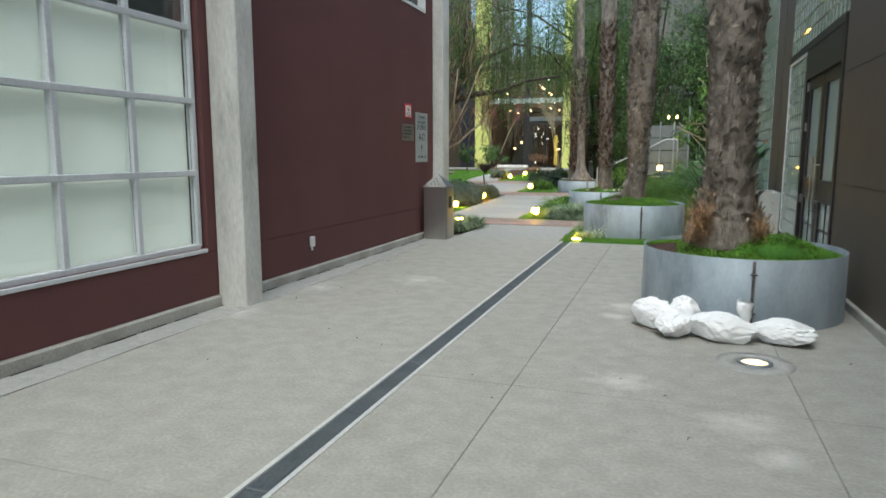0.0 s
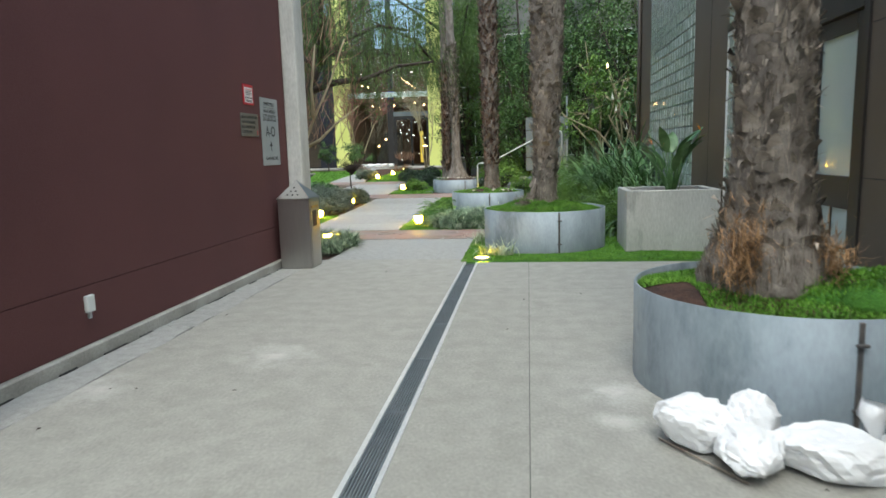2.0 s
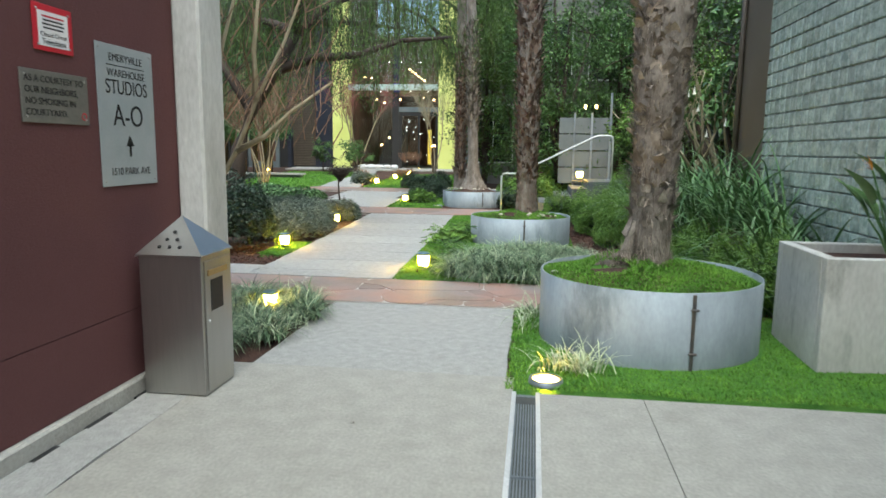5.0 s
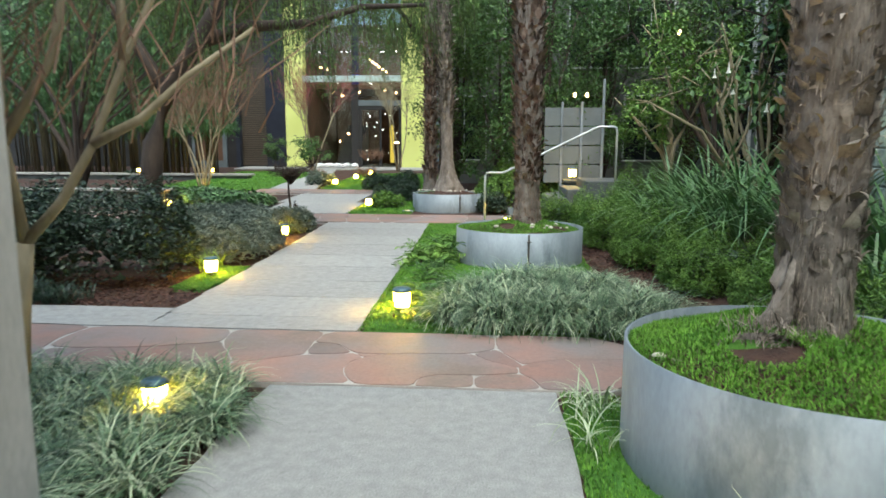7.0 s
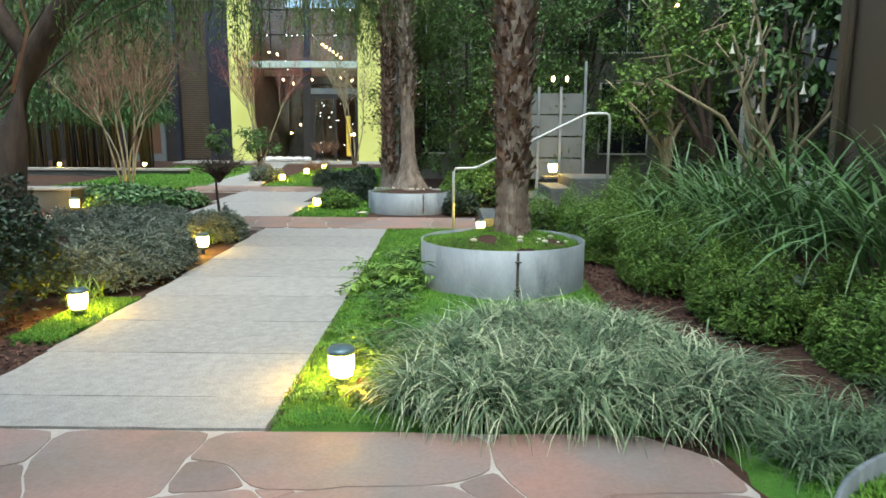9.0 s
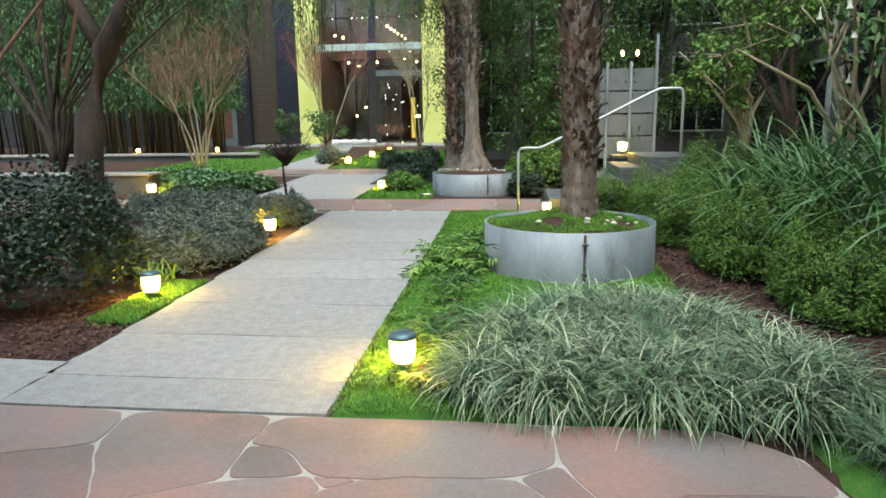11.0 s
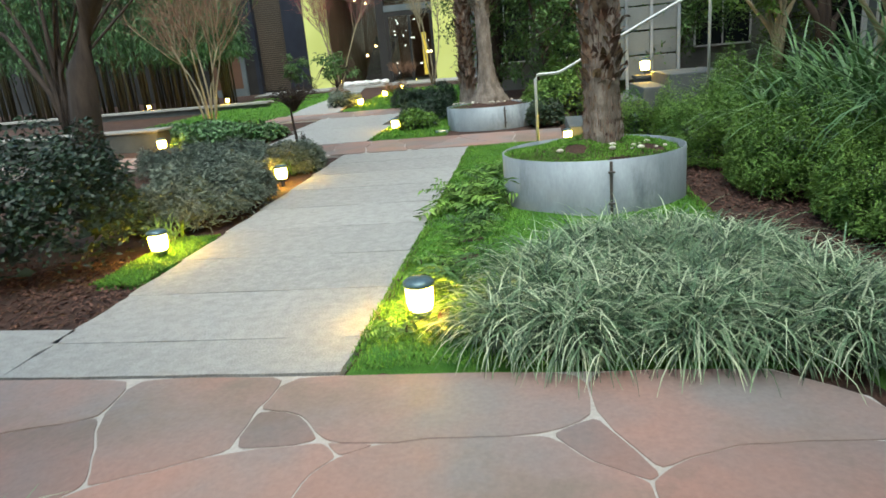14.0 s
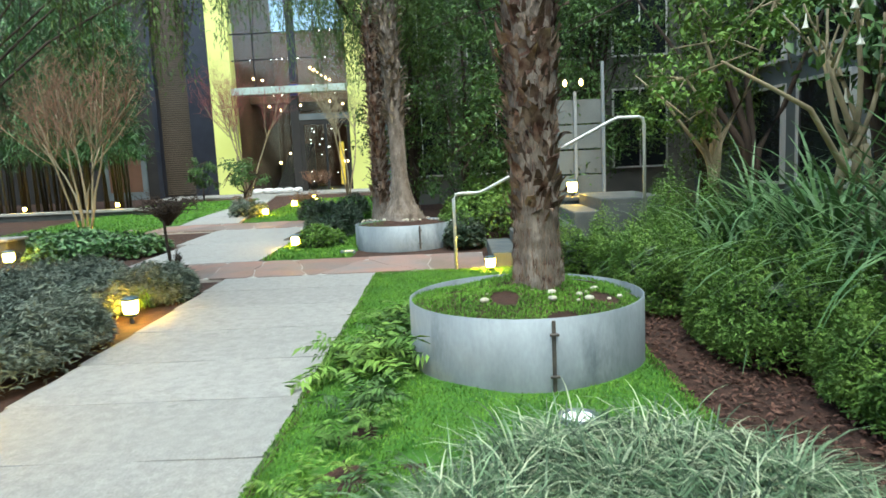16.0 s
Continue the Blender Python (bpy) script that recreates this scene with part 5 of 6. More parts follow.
def shrub(name, label, spots, n, length, width, material, seed, lump=0.3, freq=3.0, down=0.0, core=True, shell=0.3, spread=1.0):
    t = thing(name, label, "shrub")
    for k, (cx, cy, rx, ry, h) in enumerate(spots):
        p = mound(int(n * rx * ry * 2.2), cx, cy, rx, ry, h, seed + k, lump, freq, shell)
        part("foliage", leaf_mesh(p, length, width, down, spread, seed + 50 + k), material, t)
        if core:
            # dark green core leaves paint the shade inside each shrub
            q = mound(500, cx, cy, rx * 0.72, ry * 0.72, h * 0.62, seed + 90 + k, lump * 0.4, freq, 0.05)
            part("inner_foliage", leaf_mesh(q, 0.15, 0.12, 0.0, 1.0, seed + 130 + k), DARKLEAF, t, "inner leaves in dark green that stands for shade")
    return t


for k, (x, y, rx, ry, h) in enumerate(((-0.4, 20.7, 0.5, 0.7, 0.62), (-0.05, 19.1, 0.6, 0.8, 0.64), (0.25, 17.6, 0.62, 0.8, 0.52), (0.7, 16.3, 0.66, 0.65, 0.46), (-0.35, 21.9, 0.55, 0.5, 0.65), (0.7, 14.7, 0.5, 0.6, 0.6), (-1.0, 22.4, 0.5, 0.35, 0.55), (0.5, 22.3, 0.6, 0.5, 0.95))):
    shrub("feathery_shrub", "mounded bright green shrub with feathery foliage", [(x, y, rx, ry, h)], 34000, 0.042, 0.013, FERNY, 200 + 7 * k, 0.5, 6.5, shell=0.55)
shrub("dark_hedge", "dense dark green small-leaved hedge", [(-7.15, 17.5, 1.1, 0.8, 1.1), (-8.9, 17.4, 1.25, 0.95, 1.12)], 5500, 0.055, 0.034, DARKLEAF, 260, 0.2, 3.0)
shrub("grey_shrub", "low grey-green feathery shrub along the path", [(-6.3, 19.3, 0.72, 0.95, 0.5), (-6.62, 20.9, 0.55, 0.9, 0.45), (-6.45, 22.0, 0.7, 0.6, 0.36), (-6.0, 21.9, 0.3, 0.4, 0.24)], 11000, 0.08, 0.016, GREYLEAF, 270, 0.3, 4.0, shell=0.4)
shrub("grey_shrub", "wispy grey-green shrub by the flagstones", [(-7.9, 22.4, 0.9, 0.7, 0.4)], 7000, 0.09, 0.012, GREYLEAF, 275, 0.3, 4.0)
shrub("ivy_patch", "low glossy dark ivy patch beside the path", [(-9.1, 26.2, 1.2, 0.9, 0.3), (-10.6, 27.2, 1.2, 1.0, 0.3)], 1800, 0.10, 0.07, STRAP, 280, 0.25, 3.0)
shrub("box_shrub", "small dark evergreen shrub near the palm", [(-4.9, 27.2, 0.6, 0.6, 0.55)], 4000, 0.05, 0.03, DARKLEAF, 285)
shrub("box_shrub", "low dark evergreen shrub behind a planter", [(-2.35, 25.2, 0.35, 0.4, 0.45)], 4000, 0.05, 0.03, DARKLEAF, 287)
shrub("box_shrub", "rounded grey-dark shrub on the lawn", [(-5.6, 30.9, 0.9, 0.6, 0.5)], 3000, 0.07, 0.035, DARKLEAF, 288)
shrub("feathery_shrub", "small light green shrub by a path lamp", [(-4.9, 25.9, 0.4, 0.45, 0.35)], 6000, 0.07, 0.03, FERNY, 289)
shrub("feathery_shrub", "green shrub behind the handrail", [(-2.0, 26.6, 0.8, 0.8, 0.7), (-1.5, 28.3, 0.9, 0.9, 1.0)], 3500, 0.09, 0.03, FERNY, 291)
shrub("box_shrub", "low shrub on the far lawn", [(-8.3, 32.6, 0.5, 0.5, 0.45)], 2500, 0.09, 0.03, GREYLEAF, 294)


# ferns and seedlings along the path's edge
def fern(x, y, fronds, ln, seed, material, label):
    r = np.random.default_rng(seed)
    t = thing("fern", label, "plant", (x, y, 0.02 + ground_z(y)))
    vs, fs, o = [], [], 0
    pts, yaws = [], []
    for k in range(fronds):
        a, rise, dr = r.uniform(0, 6.28), r.uniform(40, 80), r.uniform(50, 100)
        L = ln * r.uniform(0.6, 1.2)
        pos, ang = np.zeros(3), math.radians(rise)
        for j in range(14):
            d = np.array([math.cos(a) * math.cos(ang), math.sin(a) * math.cos(ang), math.sin(ang)])
            pos = pos + d * L / 14
            ang -= math.radians(dr) / 14
            if j > 2:
                for sgn in (-1, 1):
                    pts.append(pos.copy())
                    yaws.append(a + sgn * 1.25)
    part("fronds", leaf_mesh(np.array(pts), ln * 0.24, ln * 0.06, 0.1, 0.35, seed + 1, turn=np.array(yaws)), material, t)
    stems = [Vector((0, 0, 0)), Vector((0, 0, ln * 0.2))]
    v, f = tube_data(stems, [0.01, 0.006], 5)
    part("crown", solid(v, f), BARK, t)
    return t


for k, (x, y, n_, ln, m_) in enumerate(((-3.12, 18.75, 26, 0.5, FERNY), (-3.3, 18.6, 11, 0.5, LIMELEAF), (-2.95, 19.0, 16, 0.4, TREELEAF), (-3.15, 17.95, 12, 0.34, TREELEAF), (-3.05, 16.4, 14, 0.36, TREELEAF), (-3.1, 19.9, 14, 0.36, FERNY), (-2.95, 19.6, 12, 0.32, TREELEAF), (-3.0, 17.7, 8, 0.22, FERNY), (-3.1, 16.7, 10, 0.26, TREELEAF), (-2.95, 16.25, 12, 0.3, FERNY),
                                        (-2.8, 15.8, 10, 0.26, LIMELEAF), (-3.05, 20.6, 8, 0.26, FERNY), (-2.95, 18.15, 8, 0.25, TREELEAF), (-3.25, 15.75, 9, 0.22, FERNY), (-3.0, 15.65, 8, 0.22, TREELEAF), (-3.15, 17.5, 9, 0.24, FERNY), (-2.85, 16.9, 10, 0.26, TREELEAF), (-3.2, 19.3, 14, 0.34, FERNY), (-3.25, 20.3, 10, 0.28, FERNY), (-3.2, 16.9, 9, 0.24, LIMELEAF), (-3.38, 17.0, 5, 0.15, FERNY), (-3.08, 17.25, 5, 0.14, LIMELEAF))):
    fern(x, y, n_, ln, 300 + 3 * k, m_, "young fern with light green fronds by the path" if m_ is LIMELEAF else "small leafy fern in the moss beside the path")


# trees
def tree(name, label, base, heading, length, radius, levels, seed, bark, leaf=None, per_tip=6, leaf_len=0.1, leaf_wid=0.04, down=0.3, scatter_r=0.2, hang=0, **kw):
    t = thing(name, label, "tree", (0, 0, 0))
    t.location = base
    v, f, tips = grow((0, 0, -0.05), heading, length, radius, levels, seed, **kw)
    part("trunk", solid(v, f, smooth=True), bark, t)
    if leaf:
        r = np.random.default_rng(seed)
        tp = np.array([p for p, d in tips])
        p = np.repeat(tp, per_tip, 0) + r.normal(0, scatter_r, (len(tp) * per_tip, 3))
        if hang:
            drop = r.uniform(0, 1, len(tp))[:, None] * np.ones((1, per_tip))
            p = np.repeat(tp, per_tip, 0) + r.normal(0, scatter_r * 0.25, (len(tp) * per_tip, 3))
            k = np.tile(np.arange(per_tip) / per_tip, len(tp))
            a = np.repeat(r.uniform(0, 6.28, len(tp)), per_tip)
            p[:, 2] -= k * hang * np.repeat(r.uniform(0.3, 1.1, len(tp)), per_tip)
            p[:, 0] += np.cos(a) * k * 0.15
            p[:, 1] += np.sin(a) * k * 0.15
        part("crown", leaf_mesh(p, leaf_len, leaf_wid, down, 1.0, seed + 5), leaf, t)
    return t


def crown(name, label, base, blobs, density, leaf_len, leaf_wid, leaf, seed, bark=BARK, trunk=None, down=0.4):
    """A tree whose trunk forks to several uneven leafy masses."""
    t = thing(name, label, "tree")
    t.location = base
    r = np.random.default_rng(seed)
    v, f = [], []
    for cx, cy, cz, rr in blobs:
        mid = Vector((cx * 0.35, cy * 0.35, cz * 0.55)) + Vector(r.normal(0, 0.12, 3))
        tube_data([(0, 0, -0.05), (cx * 0.08, cy * 0.08, cz * 0.28), tuple(mid), (cx, cy, cz)], [q * (trunk or 0.09) for q in (1, 0.8, 0.55, 0.25)], 7, v, f)
        for _ in range(5):
            d = Vector(r.normal(0, rr * 0.6, 3))
            tube_data([(cx, cy, cz), tuple(Vector((cx, cy, cz)) + d * 0.6), tuple(Vector((cx, cy, cz)) + d)], [0.018, 0.012, 0.005], 4, v, f)
    part("trunk", solid(v, f, smooth=True), bark, t)
    pts = []
    for cx, cy, cz, rr in blobs:
        n = int(density * rr ** 2)
        # clumps inside each mass leave gaps between them
        m = max(6, n // 45)
        cl = r.normal(0, 1, (m, 3))
        cl = cl / np.linalg.norm(cl, axis=1)[:, None] * (r.uniform(0.2, 1, m) ** 0.5)[:, None] * rr
        pts.append(np.repeat(cl, 45, 0) + r.normal(0, rr * 0.16, (m * 45, 3)) + np.array([cx, cy, cz]))
    part("crown", leaf_mesh(np.concatenate(pts), leaf_len, leaf_wid, down, 1.0, seed + 9), leaf, t)
    return t


# weeping tree that leans over the path: a trunk, long limbs and hanging strands
weep = thing("weeping_tree", "leaning dark tree with limbs over the path and hanging foliage", "tree", (-7.3, 19.0, 0.03))
v, f = [], []
tube_data([(0, 0, -0.1), (0.02, 0, 0.8), (0.12, 0, 1.6), (0.35, 0.05, 2.3), (0.8, 0.1, 3.0), (1.2, 0.2, 3.7)], [0.2, 0.16, 0.145, 0.13, 0.12, 0.1], 12, v, f)
limbs = [[(0.8, 0.1, 3.0), (1.5, 0.3, 3.25), (2.2, 0.7, 3.35), (2.9, 1.3, 3.7), (3.8, 2.2, 3.9)], [(1.2, 0.2, 3.7), (1.5, 1.2, 4.4), (2.2, 2.6, 5.0), (2.8, 4.2, 5.1)],
         [(1.2, 0.2, 3.7), (0.6, 1.4, 4.5), (-0.2, 2.8, 5.0), (-0.9, 4.2, 5.0)], [(0.35, 0.05, 2.3), (-0.5, 0.6, 3.3), (-1.4, 1.2, 4.2), (-2.4, 1.8, 4.6)], [(1.2, 0.2, 3.7), (1.6, -0.8, 4.5), (1.9, -1.8, 5.0)], [(1.2, 0.2, 3.7), (1.0, 1.5, 4.1), (1.5, 2.6, 4.3), (2.5, 3.4, 4.3)], [(1.2, 0.2, 3.7), (0.2, 1.3, 4.1), (-0.8, 2.2, 4.3), (-1.6, 2.6, 4.3)]]
for lm in limbs:
    tube_data(lm, [0.1 * (1 - 0.7 * i / (len(lm) - 1)) for i in range(len(lm))], 8, v, f)
part("trunk", solid(v, f, smooth=True), BARK, weep)
r = np.random.default_rng(77)
pts, twv, twf = [], [], []
for lm in limbs:
    L = np.array(lm)
    for _ in range(105):
        q = r.uniform(0.25, 1) * (len(L) - 1)
        i = min(int(q), len(L) - 2)
        s0 = L[i] + (L[i + 1] - L[i]) * (q - i) + r.normal(0, 0.5, 3) * np.array([1.1, 1.1, 0.45]) + np.array([0, 0, 0.3])
        drop = r.uniform(0.5, 1.25)
        sway = r.normal(0, 0.12, 2)
        end = s0 + np.array([sway[0], sway[1], -drop])
        tube_data([tuple(s0), tuple((s0 + end) / 2 + np.array([0.03, 0, 0])), tuple(end)], [0.006, 0.005, 0.003], 3, twv, twf)
        m = int(70 * drop)
        k = r.uniform(0, 1, m)[:, None]
        pts.append(s0 + (end - s0) * k + r.normal(0, 0.05, (m, 3)))
tagged(part("hanging_twig_curtain", solid(twv, twf), BARK, weep), kind="stuff")
part("crown", leaf_mesh(np.concatenate(pts), 0.075, 0.014, 0.9, 0.7, 78), WEEPLEAF, weep)

# second weeping crown higher over the far lawn
weep2 = thing("weeping_tree", "tall tree with pendulous fine foliage before the house", "tree", (-4.0, 31.5, 0.27))
v, f = [], []
tube_data([(0, 0, -0.1), (0.05, 0, 2), (-0.1, 0, 4), (-0.2, 0, 6.2)], [0.16, 0.13, 0.11, 0.06], 9, v, f)
limbs = [[(-0.1, 0, 4), (-1.4, -2.0, 5.6), (-2.8, -4.0, 6.1)], [(-0.1, 0, 4), (0.6, -2.4, 5.8), (1.0, -5.0, 6.2)], [(-0.2, 0, 6), (-2.4, 0, 7.6), (-4.5, -0.5, 8.2)], [(-0.1, 0, 4), (-1.0, 0.3, 5.4), (-2.0, 0.4, 6.0)], [(-0.1, 0, 4), (0.6, 0.4, 5.6), (1.4, 0.5, 6.2)], [(-0.2, 0, 6), (-0.6, -0.6, 6.8), (-1.5, -1.2, 7.0)], [(-0.2, 0, 6), (0.5, -0.8, 6.9), (0.9, -1.6, 7.1)]]
for lm in limbs:
    tube_data(lm, [0.07, 0.05, 0.02], 6, v, f)
part("trunk", solid(v, f, smooth=True), BARK, weep2)
pts = []
for lm in limbs:
    L = np.array(lm)
    for _ in range(85):
        q = r.uniform(0.3, 1) * 2
        i = min(int(q), 1)
        s0 = L[i] + (L[i + 1] - L[i]) * (q - i) + r.normal(0, 0.45, 3)
        m, drop = 60, r.uniform(0.7, 1.8)
        k = r.uniform(0, 1, m)[:, None]
        pts.append(s0 + np.array([r.normal(0, 0.1), r.normal(0, 0.1), -drop]) * k + r.normal(0, 0.06, (m, 3)))
part("crown", leaf_mesh(np.concatenate(pts), 0.11, 0.02, 0.9, 0.7, 79), WEEPLEAF, weep2)

# slender multi-stem tree in the bed behind the bin
slim = thing("slender_tree", "slender tree with bare pale crooked branches", "tree", (-5.3, 13.55, 0.0))
v, f = [], []
tube_data([(0, 0, -0.05), (0.06, 0, 0.5), (0.12, 0.02, 1.0)], [0.06, 0.052, 0.048], 8, v, f)
part("trunk", solid(v, f, smooth=True), PALEBARK, slim)
for k, br in enumerate(([(0.12, 0.02, 1.0), (0.05, 0, 1.6), (0.03, 0.05, 2.3), (0.1, 0, 3.4), (0.05, 0, 4.6)], [(0.12, 0.02, 1.0), (0.35, 0.05, 1.25), (0.55, 0.1, 1.6), (0.75, 0.15, 2.1), (1.05, 0.2, 2.7), (1.3, 0.3, 3.4)],
                        [(0.55, 0.1, 1.6), (0.85, 0.12, 1.75), (1.1, 0.2, 2.0), (1.5, 0.3, 2.3)], [(0.05, 0, 1.6), (0.25, 0.2, 2.1), (0.35, 0.3, 2.7), (0.6, 0.3, 3.5)], [(0.03, 0.05, 2.3), (-0.3, 0.1, 2.8), (-0.5, 0.2, 3.6)], [(0.75, 0.15, 2.1), (0.72, 0.2, 2.6), (0.85, 0.1, 3.3)])):
    v, f = tube_data(br, [0.036 * (1 - 0.65 * i / (len(br) - 1)) for i in range(len(br))], 6)
    part("branch", solid(v, f, smooth=True), PALEBARK, slim)

rr = random.Random(44)
V, F = [], []
for k in range(330):
    p = Vector((rr.uniform(-0.5, 1.5), rr.uniform(-0.2, 0.6), rr.uniform(1.6, 4.6)))
    q = p + Vector((rr.gauss(0.12, 0.2), rr.gauss(0, 0.2), rr.uniform(0.2, 0.6)))
    tube_data([tuple(p), tuple((p + q) / 2 + Vector((rr.gauss(0, 0.04), 0, 0))), tuple(q)], [0.007, 0.005, 0.002], 3, V, F)
tagged(part("twig_crown", solid(V, F), REDTWIG, slim, "fine reddish twigs"), kind="stuff")

# bare twiggy trees
def twiggy(base, h, stems, seed, bark, twig, label, leaf=None, spread=0.35):
    t = thing("bare_tree", label, "tree", base)
    rr = random.Random(seed)
    V, F, T1, T2 = [], [], [], []
    for k in range(stems):
        a = 6.283 * k / stems + rr.uniform(-0.3, 0.3)
        v, f, tips = grow((0.06 * math.cos(a), 0.06 * math.sin(a), -0.05), (spread * math.cos(a), spread * math.sin(a), 1), h * 0.42, 0.017 * h / 3, 1, seed + k, bend=0.25, fork=(3, 4), shrink=0.6, up=0.35, spread=0.35, seg=5, steps=4)
        o = len(V)
        V += v
        F += [tuple(i + o for i in q) for q in f]
        for p, d in tips[3:]:
            for _ in range(4):
                q = p + (d * 0.6 + Vector((rr.gauss(0, 0.35), rr.gauss(0, 0.35), 0.35 + rr.gauss(0, 0.25)))) * h * 0.13
                tube_data([tuple(p), tuple((p + q) / 2 + Vector((rr.gauss(0, 0.02), rr.gauss(0, 0.02), 0))), tuple(q)], [0.006, 0.0045, 0.002], 3, T1, T2)
                for _ in range(3):
                    e = q + Vector((rr.gauss(0, 0.09), rr.gauss(0, 0.09), rr.gauss(0.08, 0.08))) * h * 0.4
                    tube_data([tuple(q), tuple(e)], [0.004, 0.0015], 3, T1, T2)
    part("stem", solid(V, F, smooth=True), bark, t)
    tagged(part("twig_crown", solid(T1, T2), twig, t, "fine bare reddish twigs"), kind="stuff")
    return t


twiggy((-10.9, 28.9, 0.2), 5.4, 7, 400, PALEBARK, REDTWIG, "multi-stemmed bare tree with fine red-brown twigs")
twiggy((-10.6, 40.0, 0.6), 6.6, 4, 420, PALEBARK, ROSETWIG, "bare tree with rosy red twigs before the glass front", spread=0.2)
twiggy((-6.6, 39.5, 0.6), 6.0, 3, 440, PALEBARK, PALEBARK, "thin bare grey tree against the yellow pillar", spread=0.18)
twiggy((-8.0, 40.4, 0.6), 1.3, 5, 445, BARK, REDTWIG, "small twiggy bush by the entrance", spread=0.6)
dwarf = twiggy((-6.55, 23.35, ground_z(23.4)), 0.5, 1, 460, BARK, BARK, "dwarf gnarled tree with a flat bare crown", spread=0.1)
v, f, tips = grow((0, 0, 0), (0.03, 0, 1), 0.85, 0.032, 0, 461, bend=0.3, up=0.1)
part("stem", solid(v, f, smooth=True), BARK, dwarf)
rr = random.Random(5)
V, F = [], []
for k in range(110):
    a, q = rr.uniform(0, 6.28), rr.uniform(0.15, 0.6)
    tube_data([(0.02 * math.cos(a), 0.02 * math.sin(a), 0.74 + rr.uniform(0, 0.1)), (math.cos(a) * q * 0.4, math.sin(a) * q * 0.4, 0.95 + rr.uniform(-0.05, 0.12)), (math.cos(a + 0.4) * q * 0.75, math.sin(a + 0.4) * q * 0.75, 1.0 + rr.uniform(-0.1, 0.16)), (math.cos(a - 0.2) * q, math.sin(a - 0.2) * q, 1.05 + rr.uniform(-0.14, 0.24))], [0.013, 0.008, 0.005, 0.002], 4, V, F)
part("crown_branch", solid(V, F), BARK, dwarf)
twiggy((-8.7, 33.2, 0.25), 0.9, 4, 470, BARK, REDTWIG, "low bare twiggy shrub on the lawn", spread=0.7)
twiggy((-7.0, 34.0, 0.3), 0.9, 4, 475, BARK, REDTWIG, "low bare twiggy shrub by the path lamps", spread=0.7)

# evergreen trees and shrubs round the garden
crown("evergreen_shrub", "leafy evergreen shrub before the glass front", (-10.3, 38.6, 0.55), [(0, 0, 1.3, 0.7), (0.5, 0, 0.9, 0.5), (-0.5, 0, 1.0, 0.5)], 900, 0.14, 0.06, TREELEAF, 501, trunk=0.04)
crown("evergreen_shrub", "young leafy shrub by the yellow pillar", (-12.3, 39.8, 0.55), [(0, 0, 1.4, 0.5), (-0.3, 0, 0.9, 0.4), (0.3, 0, 0.8, 0.4)], 500, 0.13, 0.05, TREELEAF, 502, trunk=0.03)
crown("leafy_tree", "tall dark green leafy tree behind the palms", (-2.2, 29.8, 0.25), [(0, 0, 2.0, 0.9), (-0.6, 0, 3.2, 0.9), (0.5, 0, 3.5, 1.0), (0, 0.2, 4.8, 1.1), (0.6, 0, 1.3, 0.7), (-0.5, 0, 1.0, 0.6), (0.2, 0, 6.0, 1.0)], 1500, 0.12, 0.045, TREELEAF, 503)
crown("leafy_tree", "dark green leafy tree beyond the handrail", (-0.6, 31.5, 0.3), [(0, 0, 3.0, 1.0), (0.9, 0, 4.2, 1.1), (-0.4, 0, 5.0, 1.0), (1.3, 0, 2.8, 0.8), (2.0, 0, 5.2, 1.1)], 1100, 0.12, 0.05, TREELEAF, 504)
crown("leafy_tree", "light leafy tree arching over the handrail", (1.2, 23.6, 0.9), [(-0.5, -0.3, 1.6, 0.5), (-0.9, -0.5, 1.35, 0.42), (0.1, -0.2, 2.1, 0.55), (-0.3, 0, 2.7, 0.6), (0.8, 0, 2.6, 0.6), (-0.2, -0.3, 1.2, 0.4)], 1800, 0.10, 0.05, FERNY, 505, bark=PALEBARK, trunk=0.06)
crown("leafy_tree", "broad-leaved evergreen by the brown wall", (2.3, 21.6, 0.4), [(0, 0, 2.4, 0.6), (0.3, 0, 1.5, 0.6), (-0.1, 0.2, 3.4, 0.7), (0.6, 0, 3.2, 0.6)], 700, 0.2, 0.10, STRAP, 506)
crown("leafy_tree", "tall leafy tree shading the far garden", (3.0, 26.5, 0.5), [(0, 0, 4.2, 1.3), (-1.4, 0, 4.8, 1.1), (1.3, 0, 3.6, 1.2), (-0.6, 0, 3.0, 0.9), (-2.0, 0.4, 3.9, 0.8)], 800, 0.13, 0.055, TREELEAF, 507)
for k, (x, y, g, hs) in enumerate(((-3.6, 32.3, 0.3, 1.0), (1.2, 31.8, 0.4, 1.1), (3.4, 30.0, 0.4, 1.0), (-1.0, 27.9, 0.3, 0.75))):
    crown("leafy_tree", "dense evergreen tree screening the grey house", (x, y, g), [(0, 0, 1.3 * hs, 0.9), (-0.7, 0, 2.5 * hs, 1.0), (0.7, 0.2, 3.2 * hs, 1.0), (0, 0, 4.4 * hs, 1.2), (-0.8, 0, 5.6 * hs, 1.2), (0.8, 0, 6.4 * hs, 1.2), (0.9, 0, 1.8 * hs, 0.9), (-0.4, 0, 7.6, 1.3), (0.6, 0.3, 8.8, 1.3)],
          1500, 0.12, 0.045, TREELEAF if k % 2 else WEEPLEAF, 530 + k)
